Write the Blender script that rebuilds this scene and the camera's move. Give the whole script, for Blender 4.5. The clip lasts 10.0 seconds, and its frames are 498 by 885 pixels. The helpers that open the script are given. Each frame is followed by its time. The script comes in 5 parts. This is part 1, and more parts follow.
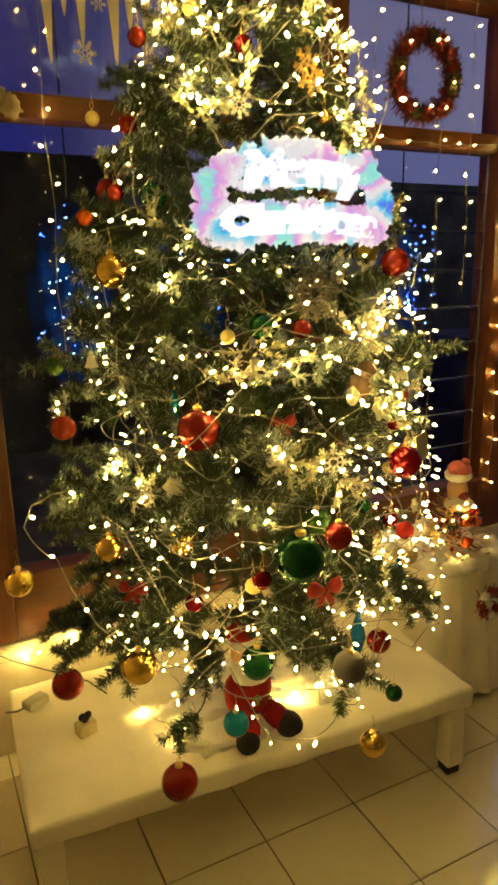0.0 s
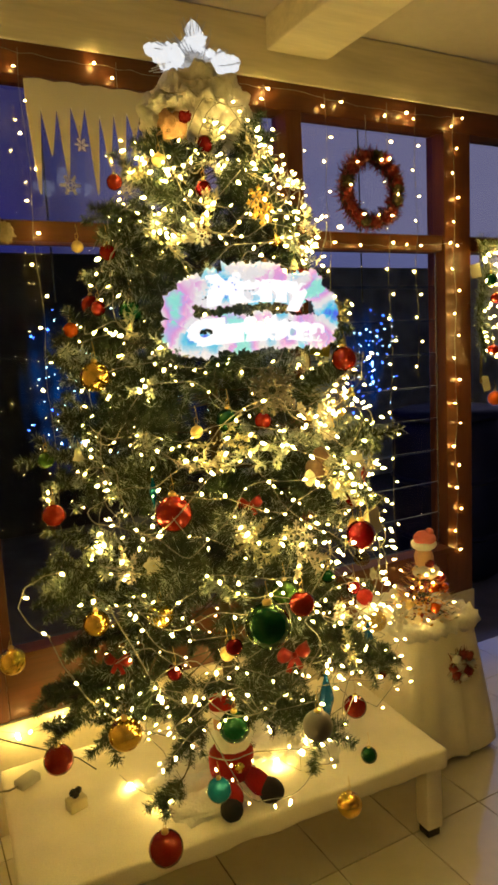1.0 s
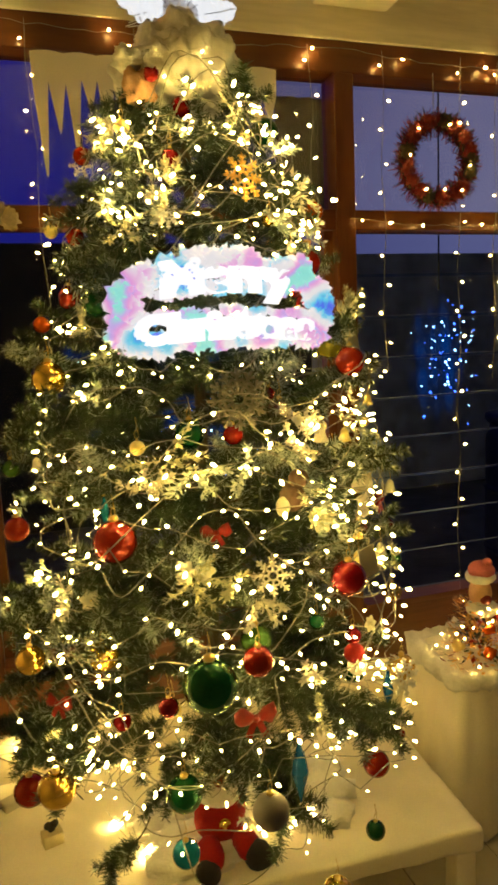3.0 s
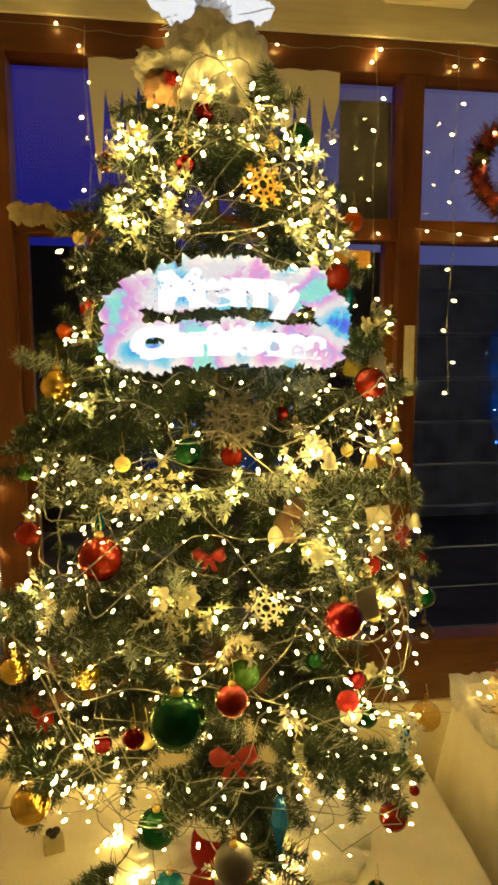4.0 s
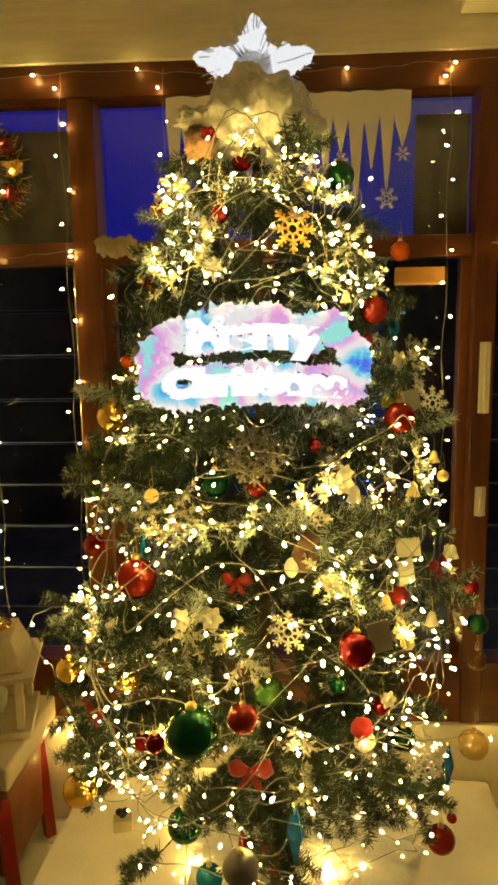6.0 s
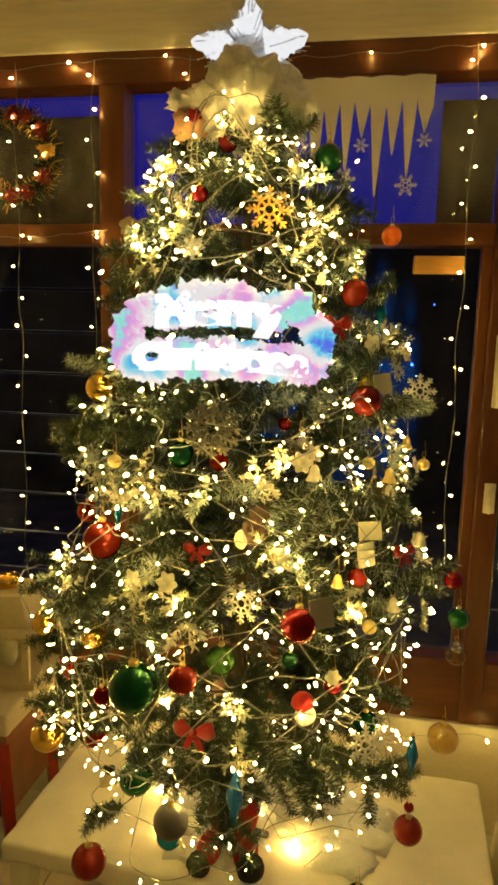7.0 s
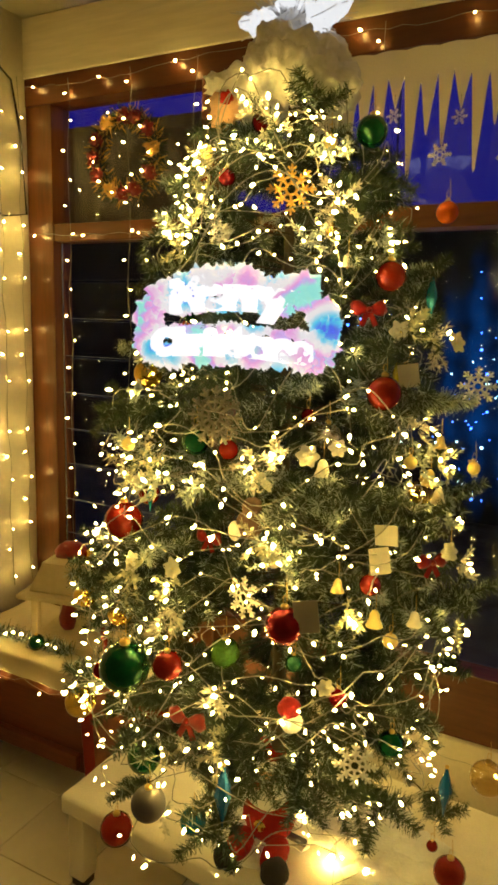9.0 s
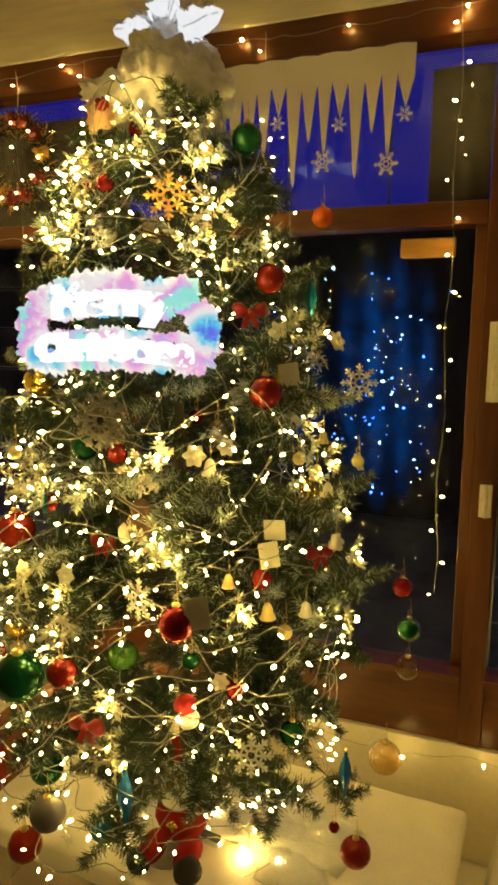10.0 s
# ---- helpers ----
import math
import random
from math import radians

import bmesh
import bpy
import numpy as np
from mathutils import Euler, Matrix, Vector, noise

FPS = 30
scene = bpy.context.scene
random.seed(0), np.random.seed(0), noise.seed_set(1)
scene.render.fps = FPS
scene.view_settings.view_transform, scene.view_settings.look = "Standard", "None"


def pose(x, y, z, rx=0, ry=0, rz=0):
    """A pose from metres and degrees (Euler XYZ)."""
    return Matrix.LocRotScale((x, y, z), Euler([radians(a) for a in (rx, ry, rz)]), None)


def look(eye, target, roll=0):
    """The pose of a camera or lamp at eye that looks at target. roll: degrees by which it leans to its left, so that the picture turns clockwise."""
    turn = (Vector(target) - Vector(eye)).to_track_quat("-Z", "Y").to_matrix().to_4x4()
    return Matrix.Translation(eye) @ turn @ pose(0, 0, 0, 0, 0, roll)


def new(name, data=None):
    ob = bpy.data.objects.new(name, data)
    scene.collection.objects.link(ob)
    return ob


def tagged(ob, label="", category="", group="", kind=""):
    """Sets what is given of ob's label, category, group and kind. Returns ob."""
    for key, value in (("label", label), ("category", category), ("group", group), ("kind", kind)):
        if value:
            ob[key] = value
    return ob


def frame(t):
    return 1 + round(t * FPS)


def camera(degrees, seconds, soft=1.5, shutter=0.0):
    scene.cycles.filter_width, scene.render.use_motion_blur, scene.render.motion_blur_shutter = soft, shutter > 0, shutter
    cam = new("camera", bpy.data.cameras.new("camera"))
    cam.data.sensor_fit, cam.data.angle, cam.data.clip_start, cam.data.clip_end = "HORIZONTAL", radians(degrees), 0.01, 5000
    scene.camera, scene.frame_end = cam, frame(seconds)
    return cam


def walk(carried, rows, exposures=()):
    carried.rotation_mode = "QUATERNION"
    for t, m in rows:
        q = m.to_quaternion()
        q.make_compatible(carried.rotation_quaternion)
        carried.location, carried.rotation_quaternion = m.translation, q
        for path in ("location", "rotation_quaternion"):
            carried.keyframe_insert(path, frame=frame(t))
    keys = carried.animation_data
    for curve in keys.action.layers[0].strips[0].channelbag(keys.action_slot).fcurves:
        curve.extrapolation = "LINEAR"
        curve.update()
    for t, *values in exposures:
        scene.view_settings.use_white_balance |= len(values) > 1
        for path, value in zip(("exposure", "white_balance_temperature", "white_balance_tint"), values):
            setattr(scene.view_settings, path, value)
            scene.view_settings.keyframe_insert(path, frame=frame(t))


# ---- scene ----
cam = camera(40.4, 10.0, soft=3.0, shutter=0.25)
METRES, EYE, TILT, LEAN, TURN = 2.16, 1.568, -14.337, 1.19, -26.783
ROWS = [
    (0.0, 0.0, 0.0, 0.0, -0.0, 0.0, -0.0),
    (0.5, 0.0113, -0.0574, 0.0039, -1.22, 3.4, 2.57),
    (1.0, 0.0209, -0.0864, 0.005, -0.85, 6.28, 2.1),
    (1.5, 0.0238, -0.0953, 0.0032, -1.68, 6.66, 2.15),
    (2.0, 0.0414, -0.0769, 0.01, 2.53, 6.51, 1.62),
    (2.5, 0.1006, -0.0155, 0.0256, 11.29, 5.61, -1.05),
    (3.0, 0.1679, 0.0416, 0.0434, 9.3, 5.5, -0.95),
    (4.5, 0.2863, 0.1119, 0.0863, 23.25, 5.49, -7.33),
    (5.0, 0.3377, 0.0901, 0.108, 26.55, 5.91, -6.67),
    (5.5, 0.3304, 0.0887, 0.1151, 27.13, 3.99, -5.54),
    (7.0, 0.4545, 0.1427, 0.1144, 35.61, 1.72, -10.93),
    (7.5, 0.471, 0.1905, 0.1207, 37.59, 0.45, -8.52),
    (8.0, 0.4308, 0.2541, 0.1369, 41.43, 0.91, -11.48),
    (8.5, 0.4835, 0.283, 0.1456, 48.98, 0.38, -11.71),
    (9.0, 0.5655, 0.2797, 0.1464, 52.79, -2.26, -13.88),
    (9.5, 0.5894, 0.2822, 0.1518, 49.5, 0.14, -12.63),
    (10.0, 0.5974, 0.299, 0.1511, 46.3, -0.46, -11.64),
]
walk(cam, [(t, pose(0, 0, EYE, TILT, LEAN, TURN) @ pose(METRES * x, METRES * y, METRES * z, 90 + pitch, roll, yaw)) for t, x, y, z, yaw, pitch, roll in ROWS])

# ---- world and light ----
world = bpy.data.worlds.new("dusk")
world.use_nodes = True
scene.world = world
wn = world.node_tree
sky = wn.nodes.new("ShaderNodeTexSky")
sky.sky_type, sky.sun_disc = "NISHITA", False
sky.sun_elevation, sky.sun_rotation = radians(-3.0), radians(200)
wn.nodes["Background"].inputs[1].default_value = 0.15
wn.links.new(sky.outputs[0], wn.nodes["Background"].inputs[0])
BULB = 150.0            # radiance of the warm bulbs
WARM = (1.0, 0.68, 0.155, 1)

door_sky = bpy.data.lights.new("door_sky", "AREA")     # dusk coming in through the open doorway
door_sky.shape, door_sky.size, door_sky.size_y, door_sky.energy, door_sky.color = "RECTANGLE", 0.88, 1.9, 2.8, (0.34, 0.42, 1.0)
new("door_sky", door_sky).matrix_world = look((2.83, 2.26, 1.0), (2.6, 0.0, 0.6))


# ---- materials ----
def mat(name, colour, rough=0.6, metal=0.0, vary=0.25, grain=40.0, big=3.0, bump=0.15, spec=0.5, stretch=(1, 1, 1), rand=0.0, sheen=0.0, sss=0.0, trans=0.0, coat=0.0):
    """A surface with grain and stains at two scales and fine relief."""
    m = bpy.data.materials.new(name)
    m.use_nodes = True
    n, l = m.node_tree.nodes, m.node_tree.links
    b = n["Principled BSDF"]
    b.inputs["Roughness"].default_value, b.inputs["Metallic"].default_value = rough, metal
    b.inputs["Specular IOR Level"].default_value = spec
    b.inputs["Sheen Weight"].default_value, b.inputs["Coat Weight"].default_value = sheen, coat
    b.inputs["Subsurface Weight"].default_value, b.inputs["Transmission Weight"].default_value = sss, trans
    co, mp = n.new("ShaderNodeTexCoord"), n.new("ShaderNodeMapping")
    mp.inputs["Scale"].default_value = stretch
    l.new(co.outputs["Object"], mp.inputs[0])
    fine, wide = n.new("ShaderNodeTexNoise"), n.new("ShaderNodeTexNoise")
    fine.inputs["Scale"].default_value, wide.inputs["Scale"].default_value = grain, big
    fine.inputs["Detail"].default_value = 6
    for t in (fine, wide):
        l.new(mp.outputs[0], t.inputs[0])
    mul = n.new("ShaderNodeMath")
    mul.operation = "MULTIPLY_ADD"
    l.new(fine.outputs[0], mul.inputs[0])
    mul.inputs[1].default_value = 0.6
    l.new(wide.outputs[0], mul.inputs[2])
    last = mul.outputs[0]
    if rand:
        oi, ad = n.new("ShaderNodeObjectInfo"), n.new("ShaderNodeMath")
        ad.operation = "MULTIPLY_ADD"
        l.new(oi.outputs["Random"], ad.inputs[0])
        ad.inputs[1].default_value = rand
        l.new(last, ad.inputs[2])
        last = ad.outputs[0]
    ramp = n.new("ShaderNodeValToRGB")
    c = Vector(colour)
    ramp.color_ramp.elements[0].position, ramp.color_ramp.elements[1].position = 0.45, 1.15
    ramp.color_ramp.elements[0].position = 0.4
    ramp.color_ramp.elements[0].color = (*(c * (1 - vary)), 1)
    ramp.color_ramp.elements[1].color = (*[min(1, v * (1 + vary)) for v in c], 1)
    l.new(last, ramp.inputs[0])
    l.new(ramp.outputs[0], b.inputs["Base Color"])
    if bump:
        bp = n.new("ShaderNodeBump")
        bp.inputs["Strength"].default_value, bp.inputs["Distance"].default_value = bump, 0.004
        l.new(fine.outputs[0], bp.inputs["Height"])
        l.new(bp.outputs[0], b.inputs["Normal"])
    return m


def glow(name, colour, strength):
    m = bpy.data.materials.new(name)
    m.use_nodes = True
    b = m.node_tree.nodes["Principled BSDF"]
    b.inputs["Base Color"].default_value = (*[0.15 * v for v in colour[:3]], 1)
    b.inputs["Emission Color"].default_value, b.inputs["Emission Strength"].default_value = (*colour[:3], 1), strength
    return m


def pane_glass(name, tint, gloss):
    """Thin clear glass: lets light through, mirrors more at a slant."""
    m = bpy.data.materials.new(name)
    m.use_nodes = True
    n, l = m.node_tree.nodes, m.node_tree.links
    n.remove(n["Principled BSDF"])
    clear, shine, mix = n.new("ShaderNodeBsdfTransparent"), n.new("ShaderNodeBsdfGlossy"), n.new("ShaderNodeMixShader")
    lw, po, ma = n.new("ShaderNodeLayerWeight"), n.new("ShaderNodeMath"), n.new("ShaderNodeMath")
    clear.inputs[0].default_value = (*tint, 1)
    shine.inputs["Roughness"].default_value = 0.02
    po.operation, ma.operation = "POWER", "MULTIPLY_ADD"
    po.inputs[1].default_value = 4.0
    ma.inputs[1].default_value, ma.inputs[2].default_value = 0.7, gloss
    l.new(lw.outputs["Facing"], po.inputs[0])
    l.new(po.outputs[0], ma.inputs[0])
    l.new(ma.outputs[0], mix.inputs[0])
    l.new(clear.outputs[0], mix.inputs[1])
    l.new(shine.outputs[0], mix.inputs[2])
    l.new(mix.outputs[0], n["Material Output"].inputs[0])
    return m


def rgb_glow(name, strength, scale=9.0):
    """Frosted plastic tufts lit from within, each tuft in a colour of its own."""
    m = glow(name, (1, 1, 1), strength)
    n, l = m.node_tree.nodes, m.node_tree.links
    b = n["Principled BSDF"]
    ge, ramp, co, no, mx = n.new("ShaderNodeNewGeometry"), n.new("ShaderNodeValToRGB"), n.new("ShaderNodeTexCoord"), n.new("ShaderNodeTexNoise"), n.new("ShaderNodeMath")
    no.inputs["Scale"].default_value, no.inputs["Detail"].default_value = scale, 0.0
    l.new(co.outputs["Object"], no.inputs[0])
    mx.operation = "MULTIPLY_ADD"
    l.new(ge.outputs["Random Per Island"], mx.inputs[0])
    mx.inputs[1].default_value = 0.12
    l.new(no.outputs[0], mx.inputs[2])
    l.new(mx.outputs[0], ramp.inputs[0])
    e = ramp.color_ramp.elements
    e[0].position, e[0].color = 0.34, (0.1, 0.18, 1.0, 1)
    e[1].position, e[1].color = 0.78, (0.35, 0.95, 0.85, 1)
    for p, c in ((0.4, (0.1, 0.72, 1.0)), (0.46, (0.55, 0.85, 1.0)), (0.5, (1.0, 0.97, 1.0)), (0.57, (1.0, 0.96, 0.98)), (0.62, (1.0, 0.68, 0.92)), (0.67, (0.95, 0.4, 0.85)), (0.72, (0.7, 0.5, 1.0))):
        e.new(p).color = (*c, 1)
    l.new(ramp.outputs[0], b.inputs["Emission Color"])
    b.inputs["Base Color"].default_value = (0.12, 0.12, 0.12, 1)
    return m


M_TILE = mat("ceramic tile", (0.6, 0.56, 0.48), 0.1, vary=0.07, grain=25, bump=0.01, rand=0.25, coat=0.3)
M_GROUT = mat("grey grout", (0.16, 0.14, 0.12), 0.9, grain=90)
M_CREAM = mat("cream wall paint", (0.68, 0.62, 0.5), 0.7, vary=0.1, grain=60, big=2, bump=0.08)
M_BEAM = mat("cream painted timber", (0.72, 0.66, 0.52), 0.55, vary=0.16, grain=14, big=3, bump=0.2, stretch=(0.6, 4, 6))
M_CEIL = mat("cream ceiling board", (0.62, 0.57, 0.46), 0.75, vary=0.08, grain=30, big=1.2, bump=0.06)
M_WOOD = mat("red-brown varnished timber", (0.09, 0.028, 0.01), 0.35, vary=0.45, grain=22, big=5, bump=0.15, stretch=(3, 3, 0.4))
M_WOODH = mat("red-brown varnished rail", (0.09, 0.028, 0.01), 0.35, vary=0.45, grain=22, big=5, bump=0.15, stretch=(0.4, 3, 3))
M_DARKWOOD = mat("dark bench timber", (0.13, 0.035, 0.015), 0.4, vary=0.4, grain=20, stretch=(0.5, 4, 4))
M_CLOTH = mat("white table cloth", (0.84, 0.78, 0.65), 0.9, vary=0.14, grain=260, big=5, bump=0.4, sheen=0.2)
M_COTTON = mat("white cotton wadding", (0.82, 0.8, 0.74), 1.0, vary=0.12, grain=120, big=12, bump=0.8, sheen=0.3)
M_FUR = mat("grey-white tulle", (0.7, 0.68, 0.64), 0.9, vary=0.2, grain=90, big=14, bump=0.6)
M_FELT = mat("cream felt", (0.84, 0.8, 0.7), 0.95, vary=0.07, grain=200, bump=0.3)
M_NEEDLE = mat("green fir needles", (0.016, 0.033, 0.013), 0.5, vary=0.5, grain=30, big=6, bump=0, rand=0.2)
M_FROST = mat("frosted fir needles", (0.36, 0.41, 0.37), 0.8, vary=0.4, grain=40, big=9, bump=0, rand=0.2)
M_TWIG = mat("green-brown wire stem", (0.05, 0.04, 0.02), 0.7)
M_RED = mat("red bauble lacquer", (0.2, 0.012, 0.005), 0.2, metal=0.4, vary=0.25, grain=160, bump=0.06)
M_DKRED = mat("crimson bauble lacquer", (0.17, 0.003, 0.007), 0.18, metal=0.55, vary=0.25, grain=160, bump=0.08)
M_ORANGE = mat("orange bauble lacquer", (0.62, 0.11, 0.01), 0.2, metal=0.5, vary=0.2, grain=160, bump=0.05)
M_GREEN = mat("green bauble lacquer", (0.005, 0.06, 0.02), 0.16, metal=0.5, vary=0.3, grain=160, bump=0.06)
M_PALEGREEN = mat("pale green glitter", (0.04, 0.11, 0.02), 0.22, metal=0.5, vary=0.7, grain=160, bump=0.6)
M_GOLD = mat("gold bauble metal", (0.72, 0.48, 0.1), 0.16, metal=0.95, vary=0.3, grain=60, bump=0.1)
M_TEAL = mat("teal bauble lacquer", (0.01, 0.2, 0.34), 0.2, metal=0.5, vary=0.3, grain=200, bump=0.1)
M_BLUE = mat("blue glitter plastic", (0.01, 0.1, 0.3), 0.25, metal=0.4, vary=0.5, grain=600, bump=0.5)
M_SILVER = mat("silver bauble metal", (0.55, 0.53, 0.5), 0.25, metal=0.85, vary=0.2, grain=200, bump=0.1)
M_GREY = mat("matt grey bauble", (0.13, 0.12, 0.125), 0.6, metal=0.0, vary=0.15, grain=300, bump=0.2)
M_YELLOW = mat("cream yellow pearl", (0.75, 0.6, 0.22), 0.35, vary=0.12, grain=100, bump=0.05)
M_CAP = mat("brass ornament cap", (0.6, 0.42, 0.14), 0.3, metal=0.9, grain=300)
M_WHITE = mat("white glitter plastic", (0.75, 0.74, 0.68), 0.5, vary=0.2, grain=500, bump=0.6)
M_GOLDFLAKE = mat("gold glitter plastic", (0.72, 0.42, 0.1), 0.4, metal=0.5, vary=0.3, grain=500, bump=0.6)
M_BRONZE = mat("dark bronze glitter", (0.15, 0.14, 0.115), 0.5, metal=0.4, vary=0.5, grain=400, bump=0.6)
M_PETAL = mat("cream silk petals", (0.66, 0.63, 0.53), 0.8, vary=0.12, grain=120, bump=0.2)
M_FLOCK = mat("yellowish flocked leaves", (0.45, 0.44, 0.3), 0.85, vary=0.2, grain=150, bump=0.4)
M_RIBBON = mat("red satin ribbon", (0.22, 0.006, 0.005), 0.4, vary=0.35, grain=150, bump=0.2)
M_WINE = mat("wine red dried berries", (0.16, 0.012, 0.01), 0.6, vary=0.5, grain=120, bump=0.5)
M_PAPER = mat("cream card", (0.48, 0.46, 0.38), 0.8, vary=0.08, grain=120)
M_CARDBOARD = mat("tan card", (0.46, 0.39, 0.26), 0.8, vary=0.15, grain=60)
M_TANCLOTH = mat("cream bench cloth", (0.5, 0.43, 0.3), 0.9, vary=0.15, grain=200, bump=0.3)
M_WIRE = mat("clear lamp cable", (0.26, 0.25, 0.2), 0.35, vary=0.1, grain=60, bump=0)
M_DKWIRE = mat("black cable", (0.02, 0.02, 0.02), 0.5)
M_RUBBER = mat("black plastic foot", (0.015, 0.013, 0.012), 0.5)
M_SKIN = mat("peach plush", (0.65, 0.38, 0.22), 0.95, vary=0.2, grain=200, bump=0.5)
M_PLUSHRED = mat("red plush", (0.3, 0.006, 0.006), 0.95, vary=0.35, grain=250, bump=0.6)
M_PINK = mat("pink wool", (0.6, 0.16, 0.16), 0.95, vary=0.25, grain=200, bump=0.6)
M_FELTBROWN = mat("brown felt", (0.09, 0.055, 0.035), 0.95, vary=0.3, grain=220, bump=0.5)
M_BLACK = mat("black plush", (0.012, 0.011, 0.011), 0.85, vary=0.3, grain=250, bump=0.5)
M_HINGE = mat("white painted hinge", (0.6, 0.56, 0.45), 0.5, vary=0.25, grain=60)
# near-black colour carries the porch's shade
M_OUT = mat("porch paint darkened as shade", (0.045, 0.05, 0.07), 0.8, vary=0.3, grain=20)
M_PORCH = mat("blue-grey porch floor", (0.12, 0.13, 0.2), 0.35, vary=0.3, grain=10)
M_BARREL = mat("dark blue plastic drum", (0.012, 0.016, 0.06), 0.45, vary=0.3, grain=15)
M_GLASS = pane_glass("window glass", (0.9, 0.92, 0.95), 0.014)
M_LOUVRE = pane_glass("smoked louvre glass", (0.74, 0.8, 0.92), 0.008)
M_GLASSEDGE = mat("ground glass edge", (0.2, 0.24, 0.3), 0.35, vary=0.2, grain=40)
M_BLIND = mat("brown-grey porch blind", (0.1, 0.09, 0.085), 0.9, vary=0.25, grain=120, big=4, stretch=(1, 1, 8))
M_UPPER = pane_glass("upper window glass", (0.92, 0.94, 0.96), 0.06)
M_CLEARGOLD = pane_glass("clear gold plastic", (0.85, 0.72, 0.4), 0.14)
def dusk(name):
    """An evening sky: deep blue in the west, paler lilac towards the east, with soft cloud."""
    m = glow(name, (0.06, 0.06, 0.17), 1.0)
    n, l = m.node_tree.nodes, m.node_tree.links
    co, no, sx, ma, ramp = n.new("ShaderNodeTexCoord"), n.new("ShaderNodeTexNoise"), n.new("ShaderNodeSeparateXYZ"), n.new("ShaderNodeMath"), n.new("ShaderNodeValToRGB")
    mr, ad = n.new("ShaderNodeMapRange"), n.new("ShaderNodeMath")
    no.inputs["Scale"].default_value, no.inputs["Detail"].default_value = 0.09, 3.0
    mr.inputs["From Min"].default_value, mr.inputs["From Max"].default_value = -20.0, 36.0
    ma.operation, ma.inputs[1].default_value, ma.inputs[2].default_value = "MULTIPLY_ADD", 0.36, -0.18
    l.new(co.outputs["Object"], no.inputs[0])
    l.new(co.outputs["Object"], sx.inputs[0])
    l.new(sx.outputs[0], mr.inputs[0])
    l.new(no.outputs[0], ma.inputs[0])
    l.new(mr.outputs[0], ad.inputs[0])
    l.new(ma.outputs[0], ad.inputs[1])
    l.new(ad.outputs[0], ramp.inputs[0])
    e = ramp.color_ramp.elements
    e[0].position, e[0].color = 0.1, (0.008, 0.009, 0.19, 1)
    e[1].position, e[1].color = 0.95, (0.18, 0.17, 0.29, 1)
    for p, c in ((0.4, (0.012, 0.013, 0.17)), (0.55, (0.03, 0.03, 0.105)), (0.75, (0.12, 0.115, 0.24))):
        e.new(p).color = (*c, 1)
    l.new(ramp.outputs[0], n["Principled BSDF"].inputs["Emission Color"])
    n["Principled BSDF"].inputs["Base Color"].default_value = (0, 0, 0, 1)
    return m


M_DUSK = dusk("dusk sky")
M_BULB = glow("warm bulb", WARM, BULB)
M_COOL = glow("star diode light", (0.95, 0.97, 1.0), 0.85)
M_GAUZE = mat("white star gauze", (0.75, 0.75, 0.76), 0.8, vary=0.12, grain=120, bump=0.5, trans=0.35)
M_BLUELED = glow("blue diode", (0.03, 0.12, 1.0), 14.0)
M_CYANLED = glow("pale blue diode", (0.35, 0.7, 1.0), 14.0)
def blue_glow(name):
    """Soft blue glow painted on a sheet: patchy by noise, fading to clear at its edges."""
    m = bpy.data.materials.new(name)
    m.use_nodes = True
    n, l = m.node_tree.nodes, m.node_tree.links
    n.remove(n["Principled BSDF"])
    clear, lit, mix = n.new("ShaderNodeBsdfTransparent"), n.new("ShaderNodeEmission"), n.new("ShaderNodeMixShader")
    co, no, gr, mp, mu, ra = n.new("ShaderNodeTexCoord"), n.new("ShaderNodeTexNoise"), n.new("ShaderNodeTexGradient"), n.new("ShaderNodeMapping"), n.new("ShaderNodeMath"), n.new("ShaderNodeMapRange")
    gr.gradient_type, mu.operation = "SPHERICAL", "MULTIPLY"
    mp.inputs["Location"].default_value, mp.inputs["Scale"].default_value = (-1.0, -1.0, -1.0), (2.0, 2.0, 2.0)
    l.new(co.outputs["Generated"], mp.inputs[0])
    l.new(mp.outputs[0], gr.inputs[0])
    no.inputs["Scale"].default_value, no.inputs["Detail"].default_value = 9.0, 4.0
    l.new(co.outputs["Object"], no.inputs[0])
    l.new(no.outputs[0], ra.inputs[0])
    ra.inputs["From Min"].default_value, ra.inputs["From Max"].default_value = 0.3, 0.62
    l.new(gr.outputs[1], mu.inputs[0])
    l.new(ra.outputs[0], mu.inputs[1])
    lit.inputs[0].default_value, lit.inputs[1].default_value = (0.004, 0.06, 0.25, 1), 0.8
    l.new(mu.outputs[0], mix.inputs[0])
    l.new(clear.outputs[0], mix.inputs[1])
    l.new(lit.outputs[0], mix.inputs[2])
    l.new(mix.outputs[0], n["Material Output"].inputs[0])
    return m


M_BLUEGLOW = blue_glow("painted blue glow")
M_SIGN = glow("pale letter light", (0.98, 0.97, 1.0), 1.02)
M_SIGNFLUFF = rgb_glow("coloured frosted tinsel", 0.74, 11.0)


# ---- mesh helpers ----
def link(name, bm, material, parent=None, label="", smooth=True):
    me = bpy.data.meshes.new(name)
    bm.to_mesh(me)
    bm.free()
    for k in (material if isinstance(material, (list, tuple)) else [material]):
        me.materials.append(k)
    if smooth:
        me.shade_smooth()
    ob = new(name, me)
    if parent is not None:
        ob.parent = parent
    if label:
        ob["label"] = label
    return ob


def part(name, bm, material, parent, label="", smooth=True):
    return link(name, bm, material, parent, label, smooth)


